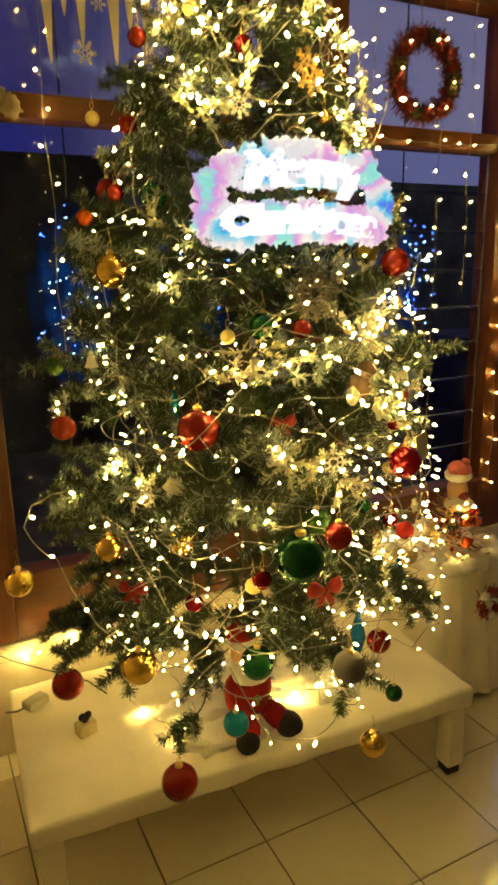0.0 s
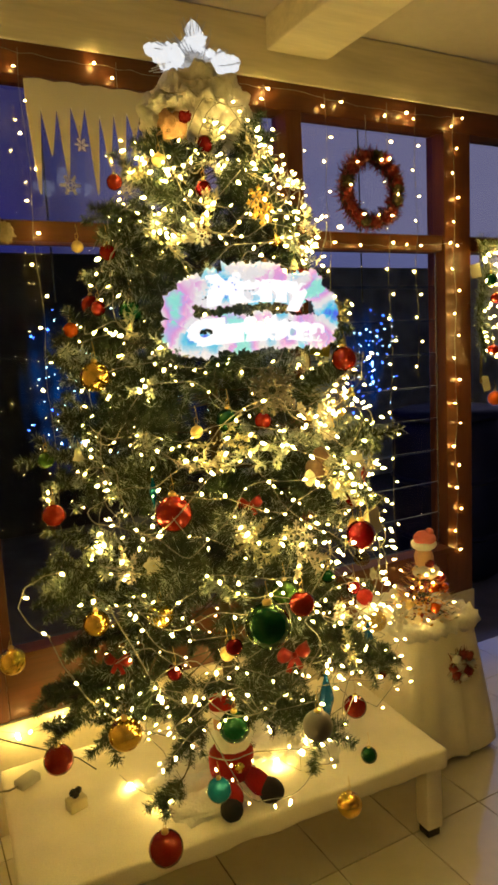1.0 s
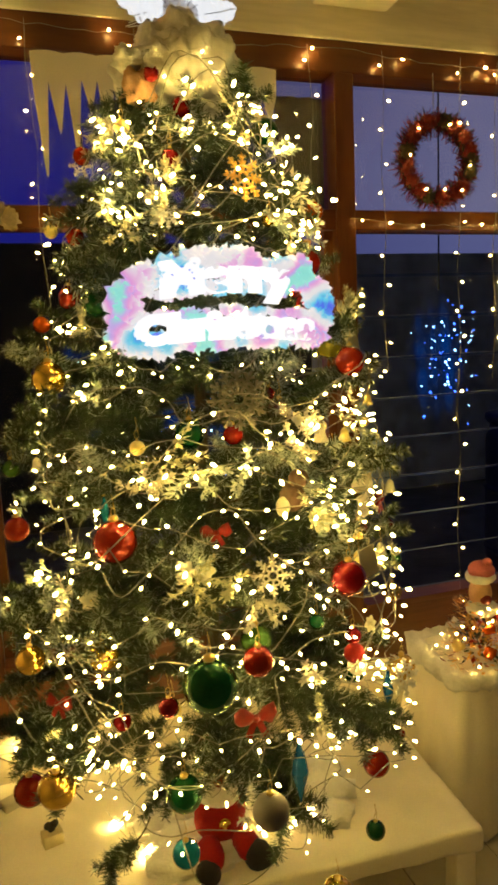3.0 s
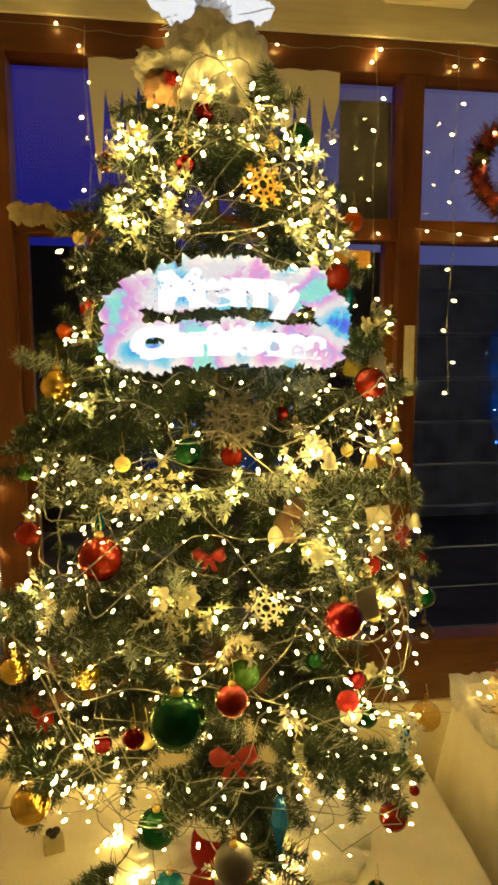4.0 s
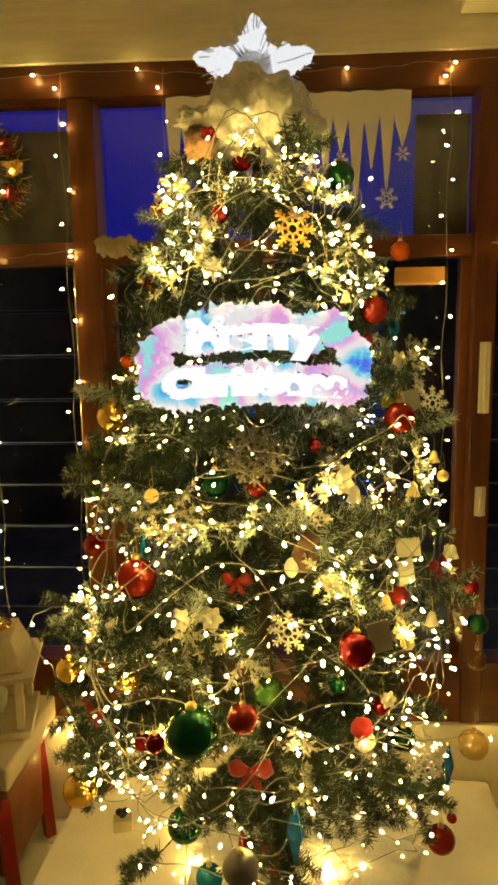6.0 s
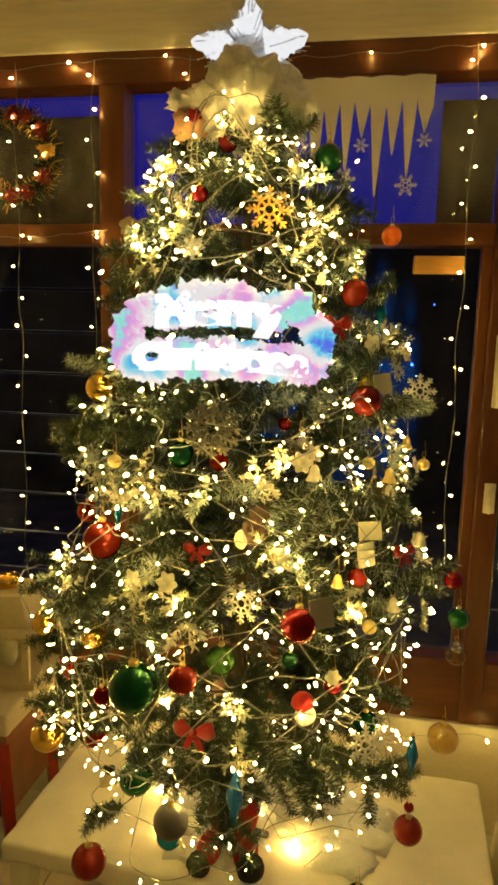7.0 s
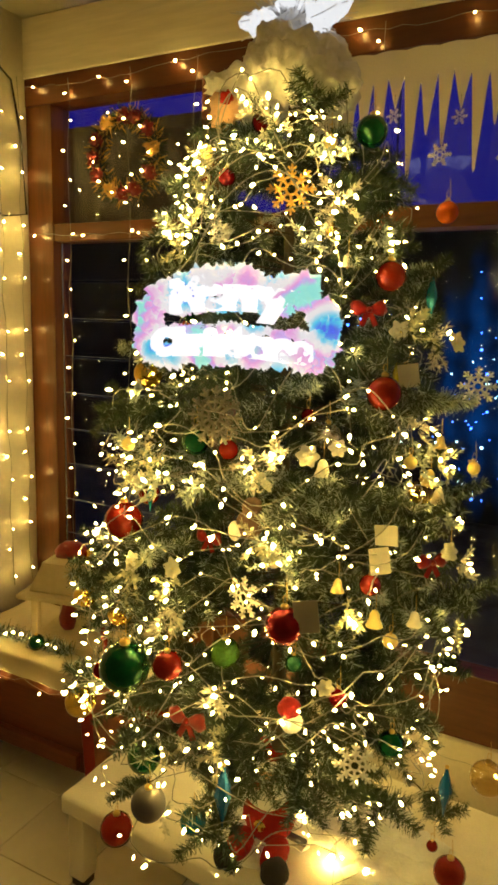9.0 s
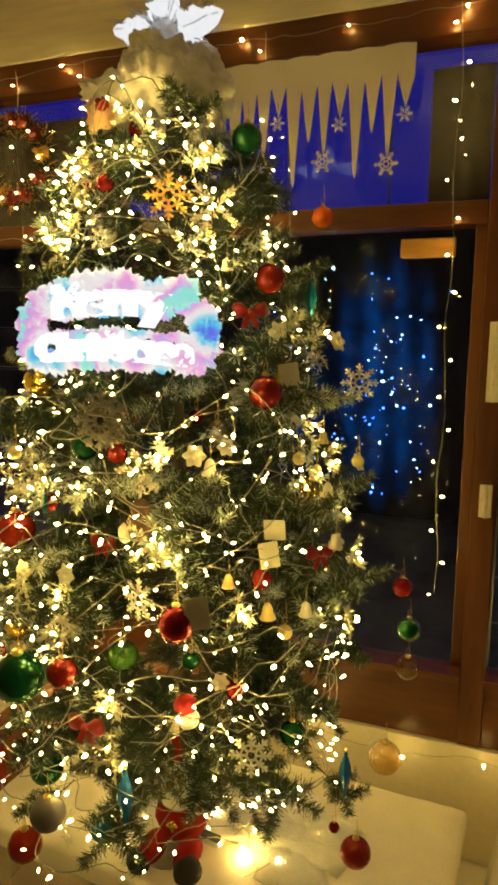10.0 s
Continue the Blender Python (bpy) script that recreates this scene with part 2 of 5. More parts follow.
def thing(name, label, category, m=None, group="", kind=""):
    ob = tagged(new(name), label, category, group, kind)
    ob.empty_display_size = 0.05
    if m is not None:
        ob.matrix_basis = m
    return ob


def box(bm, lo, hi, bevel=0.0, index=0):
    lo, hi = Vector(lo), Vector(hi)
    r = bmesh.ops.create_cube(bm, size=1, matrix=Matrix.LocRotScale((lo + hi) / 2, None, hi - lo))
    if bevel:
        edges = list({e for v in r["verts"] for e in v.link_edges})
        r = bmesh.ops.bevel(bm, geom=edges, offset=bevel, segments=2, profile=0.6, affect="EDGES")
    if index:
        for f in {f for v in r["verts"] for f in v.link_faces}:
            f.material_index = index
    return bm


def bar(name, lo, hi, material, parent, bevel=0.004, label=""):
    return part(name, box(bmesh.new(), lo, hi, bevel), material, parent, label, smooth=False)


def tube(bm, pts, radius, sides=5, index=0, taper=1.0):
    """A tube along points."""
    rings = []
    pts = [Vector(p) for p in pts]
    for i, p in enumerate(pts):
        d = (pts[min(i + 1, len(pts) - 1)] - pts[max(i - 1, 0)]).normalized()
        q = d.to_track_quat("Z", "Y")
        r = radius * (1 + (taper - 1) * i / max(1, len(pts) - 1))
        rings.append([bm.verts.new(p + q @ Vector((r * math.cos(a), r * math.sin(a), 0))) for a in [2 * math.pi * k / sides for k in range(sides)]])
    for a, b in zip(rings, rings[1:]):
        for k in range(sides):
            bm.faces.new((a[k], a[(k + 1) % sides], b[(k + 1) % sides], b[k])).material_index = index
    for ring in (rings[0][::-1], rings[-1]):
        bm.faces.new(ring).material_index = index
    return bm


def lathe(bm, profile, steps=20, index=0, centre=(0, 0, 0)):
    """A turned body from (radius, height) pairs."""
    c = Vector(centre)
    rings = [[bm.verts.new(c + Vector((max(r, 1e-5) * math.cos(2 * math.pi * k / steps), max(r, 1e-5) * math.sin(2 * math.pi * k / steps), z))) for k in range(steps)] for r, z in profile]
    for a, b in zip(rings, rings[1:]):
        for k in range(steps):
            bm.faces.new((a[k], a[(k + 1) % steps], b[(k + 1) % steps], b[k])).material_index = index
    bm.faces.new(rings[0][::-1]).material_index = index
    bm.faces.new(rings[-1]).material_index = index
    return bm


def lump(bm, centre, size, rough=0.25, freq=9.0, index=0, level=3, seed=0.0):
    """An uneven rounded lump."""
    r = bmesh.ops.create_icosphere(bm, subdivisions=level, radius=1)
    s = Vector(size)
    for v in r["verts"]:
        d = v.co.copy()
        k = 1 + rough * noise.noise(d * freq * 0.25 + Vector((seed, seed * 2, 1))) + rough * 0.5 * noise.noise(d * freq + Vector((seed, 0, seed)))
        v.co = Vector(centre) + Vector((d.x * s.x, d.y * s.y, d.z * s.z)) * k
    for f in {f for v in r["verts"] for f in v.link_faces}:
        f.material_index = index
    return bm


def ruffle(bm, pts, radius, rough=0.5, freq=30.0, sides=14, seed=0.0):
    """A lumpy roll along points, one piece."""
    k0 = len(bm.verts)
    tube(bm, pts, radius, sides)
    bm.verts.ensure_lookup_table()
    n = len(pts)
    for k in range(k0, len(bm.verts)):
        v = bm.verts[k]
        c = Vector(pts[(k - k0) // sides])
        d = v.co - c
        end = min((k - k0) // sides, n - 1 - (k - k0) // sides)
        f = 1 + rough * noise.noise(v.co * freq + Vector((seed, 0, 0))) + rough * 0.7 * noise.noise(v.co * freq * 2.6 + Vector((0, seed, 0)))
        v.co = c + d * f * min(1.0, 0.35 + 0.3 * end)
    return bm


def pinch(bm, a, b, power=1.0):
    """Narrows a roll towards its end b."""
    a, b = Vector(a), Vector(b)
    d = b - a
    for v in bm.verts:
        u = max(0.0, min(1.0, (v.co - a).dot(d) / d.length_squared))
        c = a + d * u
        v.co = c + (v.co - c) * (1 - u * power)
    return bm


def lerp(z, zs, vs):
    return float(np.interp(z, zs, vs))


# ---- room ----
WALL_Y = 2.15
XL, XR, YB, CEIL = -0.69, 4.6, -3.2, 2.82
POSTS = {"a": (0.115, 0.2), "b": (1.405, 1.475), "c": (2.205, 2.362)}
RAIL0, RAIL1, HEAD0, HEAD1, SILL0, SILL1 = 1.998, 2.065, 2.503, 2.604, 0.4, 0.62


def setting(name, label, category):
    return thing(name, label, category, kind="structure")


floor = tagged(link("floor", box(bmesh.new(), (XL - 0.2, YB - 0.2, -0.1), (XR + 0.2, WALL_Y + 0.15, -0.004)), M_GROUT), "glossy cream ceramic tile floor with dark joints", "floor", kind="structure")
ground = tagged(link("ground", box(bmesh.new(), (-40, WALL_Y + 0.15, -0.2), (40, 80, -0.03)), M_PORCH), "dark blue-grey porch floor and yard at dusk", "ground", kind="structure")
ceiling = tagged(link("ceiling", box(bmesh.new(), (XL - 0.2, YB - 0.2, CEIL), (XR + 0.2, WALL_Y + 0.3, CEIL + 0.1)), M_CEIL), "cream painted board ceiling lit by warm lights", "ceiling", kind="structure")
bm = bmesh.new()
box(bm, (XL - 0.2, WALL_Y - 0.02, HEAD1), (XR, WALL_Y + 0.2, CEIL - 0.002), 0.006)
beam = tagged(link("beam", bm, M_BEAM, smooth=False), "cream painted timber wall beam over the windows", "beam", kind="structure")
bm = bmesh.new()
box(bm, (1.33, YB, 2.7), (1.6, WALL_Y - 0.023, CEIL - 0.002), 0.01)
tagged(link("cross_beam", bm, M_BEAM, smooth=False), "cream boxed ceiling beam meeting the wall beam", "beam", kind="structure")
tagged(link("wall_west", box(bmesh.new(), (XL - 0.15, YB, 0), (XL, WALL_Y + 0.2, CEIL)), M_CREAM), "cream painted side wall strung with warm lights", "wall", kind="structure")
tagged(link("wall_east", box(bmesh.new(), (XR, YB, 0), (XR + 0.15, WALL_Y + 0.2, CEIL)), M_CREAM), "plain cream painted wall", "wall", kind="structure")
tagged(link("wall_south", box(bmesh.new(), (XL, YB - 0.15, 0), (XR, YB, CEIL)), M_CREAM), "plain cream painted wall", "wall", kind="structure")
bm = bmesh.new()
box(bm, (XL, WALL_Y - 0.03, 0), (2.365, WALL_Y + 0.1, SILL0), 0.006)
tagged(link("wall_north", bm, M_CREAM, smooth=False), "low cream wall under the wooden windows", "wall", kind="structure")
bm = bmesh.new()
box(bm, (3.3, WALL_Y - 0.02, 0), (XR, WALL_Y + 0.1, HEAD1), 0.006)
tagged(link("wall_north", bm, M_CREAM, smooth=False), "cream wall beside the open doorway", "wall", kind="structure")

# the wooden window front, bay by bay
def window_front():
    w = setting("window_front", "red-brown wooden window frame across the wall", "window frame")
    y0, y1 = WALL_Y, WALL_Y + 0.09
    for x0, x1 in POSTS.values():
        bar("post", (x0, y0 - 0.02, SILL0 if x0 < 2 else 0.0), (x1, y1, HEAD0), M_WOOD, w)
    bar("post", (XL, y0 - 0.012, SILL0), (XL + 0.13, y1, HEAD0), M_WOOD, w)
    bar("header", (XL, y0 - 0.016, HEAD0), (3.3, y1, HEAD1), M_WOODH, w)
    for x0, x1 in ((XL + 0.13, 0.115), (0.2, 1.405), (1.475, 2.205), (2.362, 3.3)):
        bar("rail", (x0, y0 - 0.008, RAIL0), (x1, y1, RAIL1), M_WOODH, w)
        if x1 < 3:
            bar("sill_board", (x0, y0 - 0.014, SILL0), (x1, y1, SILL1), M_WOODH, w)
            bar("ledge", (x0, y0 - 0.05, SILL1), (x1, y0 + 0.03, SILL1 + 0.022), M_WOODH, w)
    for x0, x1 in ((0.2, 0.235), (1.37, 1.405)):
        bar("casement_stile", (x0, y0 + 0.02, SILL1 + 0.022), (x1, y1 - 0.02, RAIL0), M_WOOD, w)
    return w


window_front()


def window(name, x0, x1, z0, z1, label, louvres=0):
    w = setting(name, label, "window")
    y = WALL_Y + 0.05
    if not louvres:
        p = bar("pane", (x0 + 0.002, y, z0 + 0.002), (x1 - 0.002, y + 0.005, z1 - 0.002), M_UPPER if z0 > 1.9 else M_GLASS, w, 0)
        p.visible_shadow = False
    else:
        step = (z1 - z0) / louvres
        for k in range(louvres):
            b = box(bmesh.new(), (x0 + 0.006, -0.003, -step * 0.54), (x1 - 0.006, 0.003, step * 0.54), 0.001)
            for f in b.faces:
                f.material_index = 1 if abs(f.normal.z) > 0.5 else 0
            s = part("louvre", b, (M_LOUVRE, M_GLASSEDGE), w, smooth=False)
            s.matrix_basis = pose(0, y, z0 + step * (k + 0.5), (7, 10, 5, 8, 11, 6, 9, 7, 10)[k % 9])
            s.visible_shadow = False
        for x in (x0 + 0.004, x1 - 0.016):
            bar("louvre_channel", (x, y - 0.028, z0 + 0.002), (x + 0.006, y - 0.02, z1 - 0.002), M_SILVER, w, 0)


window("window_1", XL + 0.13, 0.115, SILL1 + 0.022, RAIL0, "dark glass louvre window with tilted slats", 9)
window("window_2", 0.235, 1.37, SILL1 + 0.022, RAIL0, "large dark single-pane casement window reflecting lights")
window("window_3", 1.475, 2.205, SILL1 + 0.022, RAIL0, "dark glass louvre window with tilted slats", 9)
window("window_4", XL + 0.13, 0.115, RAIL1, HEAD0, "small upper window pane with dusk behind")
window("window_5", 0.2, 1.405, RAIL1, HEAD0, "wide upper window pane with blue dusk behind")
window("window_6", 1.475, 2.205, RAIL1, HEAD0, "upper window pane with lilac dusk sky behind")
window("window_7", 2.362, 3.3, RAIL1, HEAD0, "upper window pane over the open doorway")

# fabric blinds just outside the upper panes
for x0, x1, z1, label in ((XL + 0.14, 0.105, 2.435, "brown-grey fabric blind behind the upper pane"), (1.225, 1.4, 2.45, "narrow brown-grey fabric blind behind the upper pane")):
    bm = bmesh.new()
    m = int((x1 - x0) / 0.012)
    rows = [[bm.verts.new((x0 + (x1 - x0) * k / m, WALL_Y + 0.074 + 0.004 * math.sin(k * 1.1 + 0.3 * math.sin(k)) + d, z)) for k in range(m + 1)] for d, z in ((0, 2.067), (0, z1), (0.003, z1), (0.003, 2.067))]
    for a, b in zip(rows, rows[1:] + rows[:1]):
        for k in range(m):
            bm.faces.new((a[k], a[k + 1], b[k + 1], b[k]))
    tagged(link("fabric_blind", bm, M_BLIND), label, "blind", "fabric blinds")

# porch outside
# one wall in two colours: uneven outside light is put into the paint
tagged(link("porch_wall", box(bmesh.new(), (-8, 6.2, 0), (3.0, 6.4, 2.55), 0.01), M_OUT), "porch wall coloured dark as its unlit stretch at dusk", "wall", kind="structure")
tagged(link("porch_wall", box(bmesh.new(), (3.0, 6.22, 0), (14, 6.4, 2.45), 0.01), mat("porch paint lightened as dusk light", (0.5, 0.55, 0.7), 0.8, vary=0.3, grain=6)), "porch wall coloured lighter slate blue as its lit stretch at dusk", "wall", kind="structure")
bm = bmesh.new()
ring = [(45 * math.cos(a), 2.5 + 45 * math.sin(a)) for a in [math.pi * (0.02 + 0.96 * k / 40) for k in range(41)]]
cols = [[bm.verts.new((x, y, z)) for z in (-0.2, 8.0, 20.0, 40.0)] for x, y in ring]
for a, b in zip(cols, cols[1:]):
    for k in range(3):
        bm.faces.new((a[k], b[k], b[k + 1], a[k + 1]))
tagged(link("backdrop", bm, M_DUSK), "violet-blue dusk sky beyond the porch", "sky", kind="structure")

# ---- tree ----
SHOWN = []                                   # ornaments that hang free of needles: place, radius
SIDES = [Vector(v) for v in ((0.0, -0.15, 1.58), (0.75, -0.08, 1.66), (1.45, 0.05, 1.65))]


def hides(p, gap):
    """Whether something at p hangs just before an ornament."""
    for c, r in SHOWN:
        d = p - c
        if d.length > 0.2:
            continue
        for e in SIDES:
            w = (e - c).normalized()
            u = d.dot(w)
            if -r < u < 0.16 and (d - w * u).length < r + gap:
                return True
    return False


TREE = Vector((0.75, 1.525, 0.31))


def axis(z):
    return Vector((0.75 - 0.012 * (z - 0.31) / 2, 1.53 - 0.04 * (z - 0.31) / 2, z))


def girth(z):
    return lerp(z, [0.35, 0.5, 0.7, 0.9, 1.0, 1.25, 1.4, 1.6, 1.8, 2.03, 2.2, 2.32], [0.36, 0.46, 0.51, 0.53, 0.515, 0.47, 0.44, 0.395, 0.325, 0.24, 0.14, 0.06])


def branch_mesh(length, seed, frost=0.2):
    """A wired fir branch along +X: stem, side twigs, needles, frosted tips."""
    rng = random.Random(seed)
    verts, faces, index = [], [], []

    def stem(a, b, r):
        d = (b - a).normalized()
        q = d.to_track_quat("Z", "Y")
        k = len(verts)
        for p, s in ((a, r), (b, r * 0.5)):
            for t in range(3):
                verts.append(p + q @ Vector((s * math.cos(2.1 * t), s * math.sin(2.1 * t), 0)))
        for t in range(3):
            faces.append((k + t, k + (t + 1) % 3, k + 3 + (t + 1) % 3, k + 3 + t))
            index.append(2)

    def clothe(a, b, count, tipfrost):
        d = (b - a).normalized()
        q = d.to_track_quat("Z", "Y")
        for i in range(count):
            s = rng.random()
            az = rng.uniform(0, 6.283)
            out = q @ Vector((math.cos(az), math.sin(az), rng.uniform(-0.1, 0.9)))
            out.normalize()
            ln = rng.uniform(0.014, 0.03) * (1.15 - 0.4 * s)
            p = a.lerp(b, s)
            side = out.cross(Vector((rng.uniform(-1, 1), rng.uniform(-1, 1), rng.uniform(-1, 1)))).normalized() * 0.0009
            k = len(verts)
            verts.extend((p - side, p + side, p + out * ln + side * 0.5, p + out * ln - side * 0.5))
            faces.append((k, k + 1, k + 2, k + 3))
            index.append(1 if rng.random() < (tipfrost * (0.15 + 0.85 * s)) else 0)

    def at(s):
        return Vector((s * length, 0.02 * math.sin(3 * s + seed), -0.07 * length * math.sin(s * 2.4) + 0.05 * length * s * s))

    steps = 6
    for i in range(steps):
        stem(at(i / steps), at((i + 1) / steps), 0.0028)
    clothe(at(0.42), at(0.68), int(800 * length), frost * 0.4)
    clothe(at(0.65), at(1.0), int(2300 * length), frost * 1.3)
    n = max(4, int(length / 0.036))
    for i in range(n):
        s = 0.34 + 0.64 * (i + 0.5) / n
        side = 1 if i % 2 else -1
        tl = (0.155 - 0.07 * s) * rng.uniform(0.7, 1.2) * min(1.0, length / 0.3 + 0.25)
        ang = radians(rng.uniform(28, 60)) * side
        up = rng.uniform(-0.75, 0.85)
        d = Vector((math.cos(ang), math.sin(ang), up)).normalized()
        a = at(s)
        b = a + d * tl + Vector((0, 0, -0.012))
        stem(a, b, 0.0016)
        clothe(a, b, int(3400 * tl), min(1, frost * (2.2 if rng.random() < 0.35 else 0.6)))
    me = bpy.data.meshes.new("branch")
    me.from_pydata([tuple(v) for v in verts], [], faces)
    me.polygons.foreach_set("material_index", index)
    for k in (M_NEEDLE, M_FROST, M_TWIG):
        me.materials.append(k)
    return me


def christmas_tree():
    t = thing("christmas_tree", "tall frosted green artificial Christmas tree standing on a low table", "tree", Matrix.Translation(TREE))
    bm = tube(bmesh.new(), [axis(z) - TREE for z in (0.33, 0.8, 1.4, 2.0, 2.3)], 0.02, 8, taper=0.4)
    part("trunk", bm, M_TWIG, t)
    bm = bmesh.new()
    for k in range(4):
        a = math.pi / 2 * k + 0.4
        tube(bm, [(0, 0, 0.08), (0.04 * math.cos(a), 0.04 * math.sin(a), 0.04), (0.085 * math.cos(a), 0.085 * math.sin(a), 0.018)], 0.01, 6)
    part("stand", bm, M_RUBBER, t)
    rng = random.Random(5)
    lengths = [0.12, 0.2, 0.28, 0.36, 0.44, 0.52]
    pool = {l: [branch_mesh(l, i * 10 + k, (0.03, 0.14, 0.42)[k]) for k in range(3)] for i, l in enumerate(lengths)}
    def grow(z, a, reach, rise):
        for trial in range(9):
            d = Vector((math.cos(a) * math.cos(radians(rise)), math.sin(a) * math.cos(radians(rise)), math.sin(radians(rise))))
            if not any(hides(axis(z) + d * reach * u, 0.022) for u in (0.55, 0.7, 0.85, 1.0, 1.08)):
                break
            a += rng.uniform(-0.25, 0.25)
            rise += rng.uniform(-6, 6)
            if trial > 4:
                reach *= 0.88
        l = min(lengths, key=lambda v: abs(v - reach))
        b = new("branch", pool[l][rng.choice((0, 0, 0, 0, 1) if z < 0.95 else (0, 1, 1, 2) if z < 1.6 else (0, 0, 1, 1, 2))])
        b.parent = t
        base = axis(z) - TREE
        b.matrix_basis = Matrix.Translation(base) @ Euler((0, -radians(rise), a)).to_matrix().to_4x4() @ Matrix.Rotation(rng.uniform(-0.6, 0.6), 4, "X") @ Matrix.Scale(reach / l, 4)

    z, turn = 0.86, 0.0
    while z < 2.13:
        count = max(8, int(5 + girth(z) * 13))
        for k in range(count):
            a = turn + 2 * math.pi * k / count + rng.uniform(-0.15, 0.15)
            if rng.random() < 0.07:
                continue
            rise = lerp(z, [0.8, 1.0, 1.8, 2.25], [-10, -4, 10, 30]) + rng.uniform(-10, 10)
            reach = girth(z) * rng.choice((1.0, 1.0, 0.94, 0.82, 0.62)) * rng.uniform(0.94, 1.04)
            grow(z - math.sin(radians(rise)) * reach * 0.7 + rng.uniform(-0.03, 0.03), a, reach, rise)
        z += lerp(z, [0.8, 1.2, 1.7, 2.2], [0.115, 0.1, 0.08, 0.06])
        turn += 0.55
    for k in range(9):
        a = 2 * math.pi * k / 9 + rng.uniform(-0.15, 0.15)
        grow(0.8 + rng.uniform(-0.03, 0.03), a, rng.choice((0.46, 0.42, 0.34)), rng.uniform(-20, -8))
    for k in range(6):
        if math.sin(2 * math.pi * k / 6 + 0.3) < -0.3:
            continue
        grow(0.62 + rng.uniform(-0.05, 0.03), 2 * math.pi * k / 6 + 0.3, rng.choice((0.2, 0.24, 0.16)), rng.uniform(-30, -10))
    for k in range(4):
        grow(0.52 - 0.03 * k, 0.3 + 0.8 * k, 0.09, -50)
    for tip, z0 in (((0.44, 1.275, 0.53), 0.74), ((0.27, 1.66, 0.595), 0.78), ((1.19, 1.53, 0.585), 0.78), ((0.345, 1.227, 0.85), 0.95)):
        d = Vector(tip) - axis(z0)
        l = min(lengths, key=lambda v: abs(v - d.length * 0.32))
        b = new("branch", pool[l][1])
        b.parent = t
        b.matrix_basis = Matrix.Translation(Vector(tip) - d.normalized() * l - TREE) @ Euler((0, -math.asin(d.z / d.length), math.atan2(d.y, d.x))).to_matrix().to_4x4()
    return t


# ---- bulbs ----
def bulb_mesh(name, r, length):
    bm = lathe(bmesh.new(), [(r * 0.5, -length * 0.35), (r, -length * 0.1), (r * 0.95, length * 0.3), (r * 0.45, length * 0.62)], 8)
    me = bpy.data.meshes.new(name)
    bm.to_mesh(me)
    bm.free()
    me.shade_smooth()
    me.materials.append(M_BULB)
    return me


BULB_ME = bulb_mesh("bulb", 0.0022, 0.009)
CURTAIN_ME = bulb_mesh("bulb", 0.0027, 0.009)


def put_bulb(me, parent, p, toward, scale):
    b = new("bulb", me)
    b.parent = parent
    q = Vector(toward).normalized().to_track_quat("Z", "Y")
    b.matrix_basis = Matrix.LocRotScale(p, q, (scale, scale, scale))
    return b


def tree_lights():
    """Strings of warm bulbs wound round the tree, a thing for each string."""
    rng = random.Random(11)
    z = 0.6
    for s in range(6):
        t = thing("string_lights", "warm white fairy light string wound through the tree", "fairy lights", group="tree light strings")
        top = z + 0.29
        a, pts, k = rng.uniform(0, 6), [], 0
        while z < min(top, 2.17):
            g = girth(z)
            r = g * (0.78 + 0.13 * math.sin(3.1 * a + s) + 0.08 * math.sin(7.3 * a) + rng.uniform(-0.1, 0.06))
            r *= lerp(z, [0.6, 0.95, 1.25, 1.6, 1.9, 2.2], [0.9, 1.0, 1.06, 1.06, 1.14, 1.2])
            r = min(r, g * lerp(z, [0.9, 1.5, 1.9], [0.86, 0.94, 1.08]))
            r *= 0.88 + 0.24 * max(0.0, -math.sin(a))
            if 1.55 < z < 1.84 and math.sin(a) < -0.35:
                r *= 0.7
            c = axis(z)
            p = c + Vector((r * math.cos(a), r * math.sin(a), 0.045 * math.sin(5 * a + 2 * s) + 0.03 * math.sin(8.3 * a) + rng.uniform(-0.012, 0.012)))
            pts.append(p)
            da = 0.05 / max(g, 0.1)
            if rng.random() < (0.75 if math.sin(a) < -0.5 else 0.5) and (p - Vector((0.738, 1.47, 2.2))).length > 0.17 and not any((p - c).length < q + 0.004 for c, q in SHOWN):
                out = Vector((math.cos(a), math.sin(a), rng.uniform(-0.9, 0.6))) + Vector((rng.uniform(-.6, .6), rng.uniform(-.6, .6), 0))
                put_bulb(BULB_ME, t, p + out.normalized() * rng.uniform(0.01, 0.035), out, rng.choice((0.5, 0.65, 0.8, 0.9, 1.1, 1.4)))
            a += da
            z += lerp(z, [0.5, 1.0, 1.6, 2.2], [0.085, 0.072, 0.062, 0.042]) * da / 6.283
        fine = []
        for k in range(len(pts) - 1):
            q = [pts[max(0, min(len(pts) - 1, k + i))] for i in (-1, 0, 1, 2)]
            for u in (0.0, 0.33, 0.66):
                fine.append(0.5 * (2 * q[1] + (q[2] - q[0]) * u + (2 * q[0] - 5 * q[1] + 4 * q[2] - q[3]) * u * u + (3 * q[1] - q[0] - 3 * q[2] + q[3]) * u ** 3))
        part("wire", tube(bmesh.new(), fine, 0.0012, 5), M_WIRE, t)


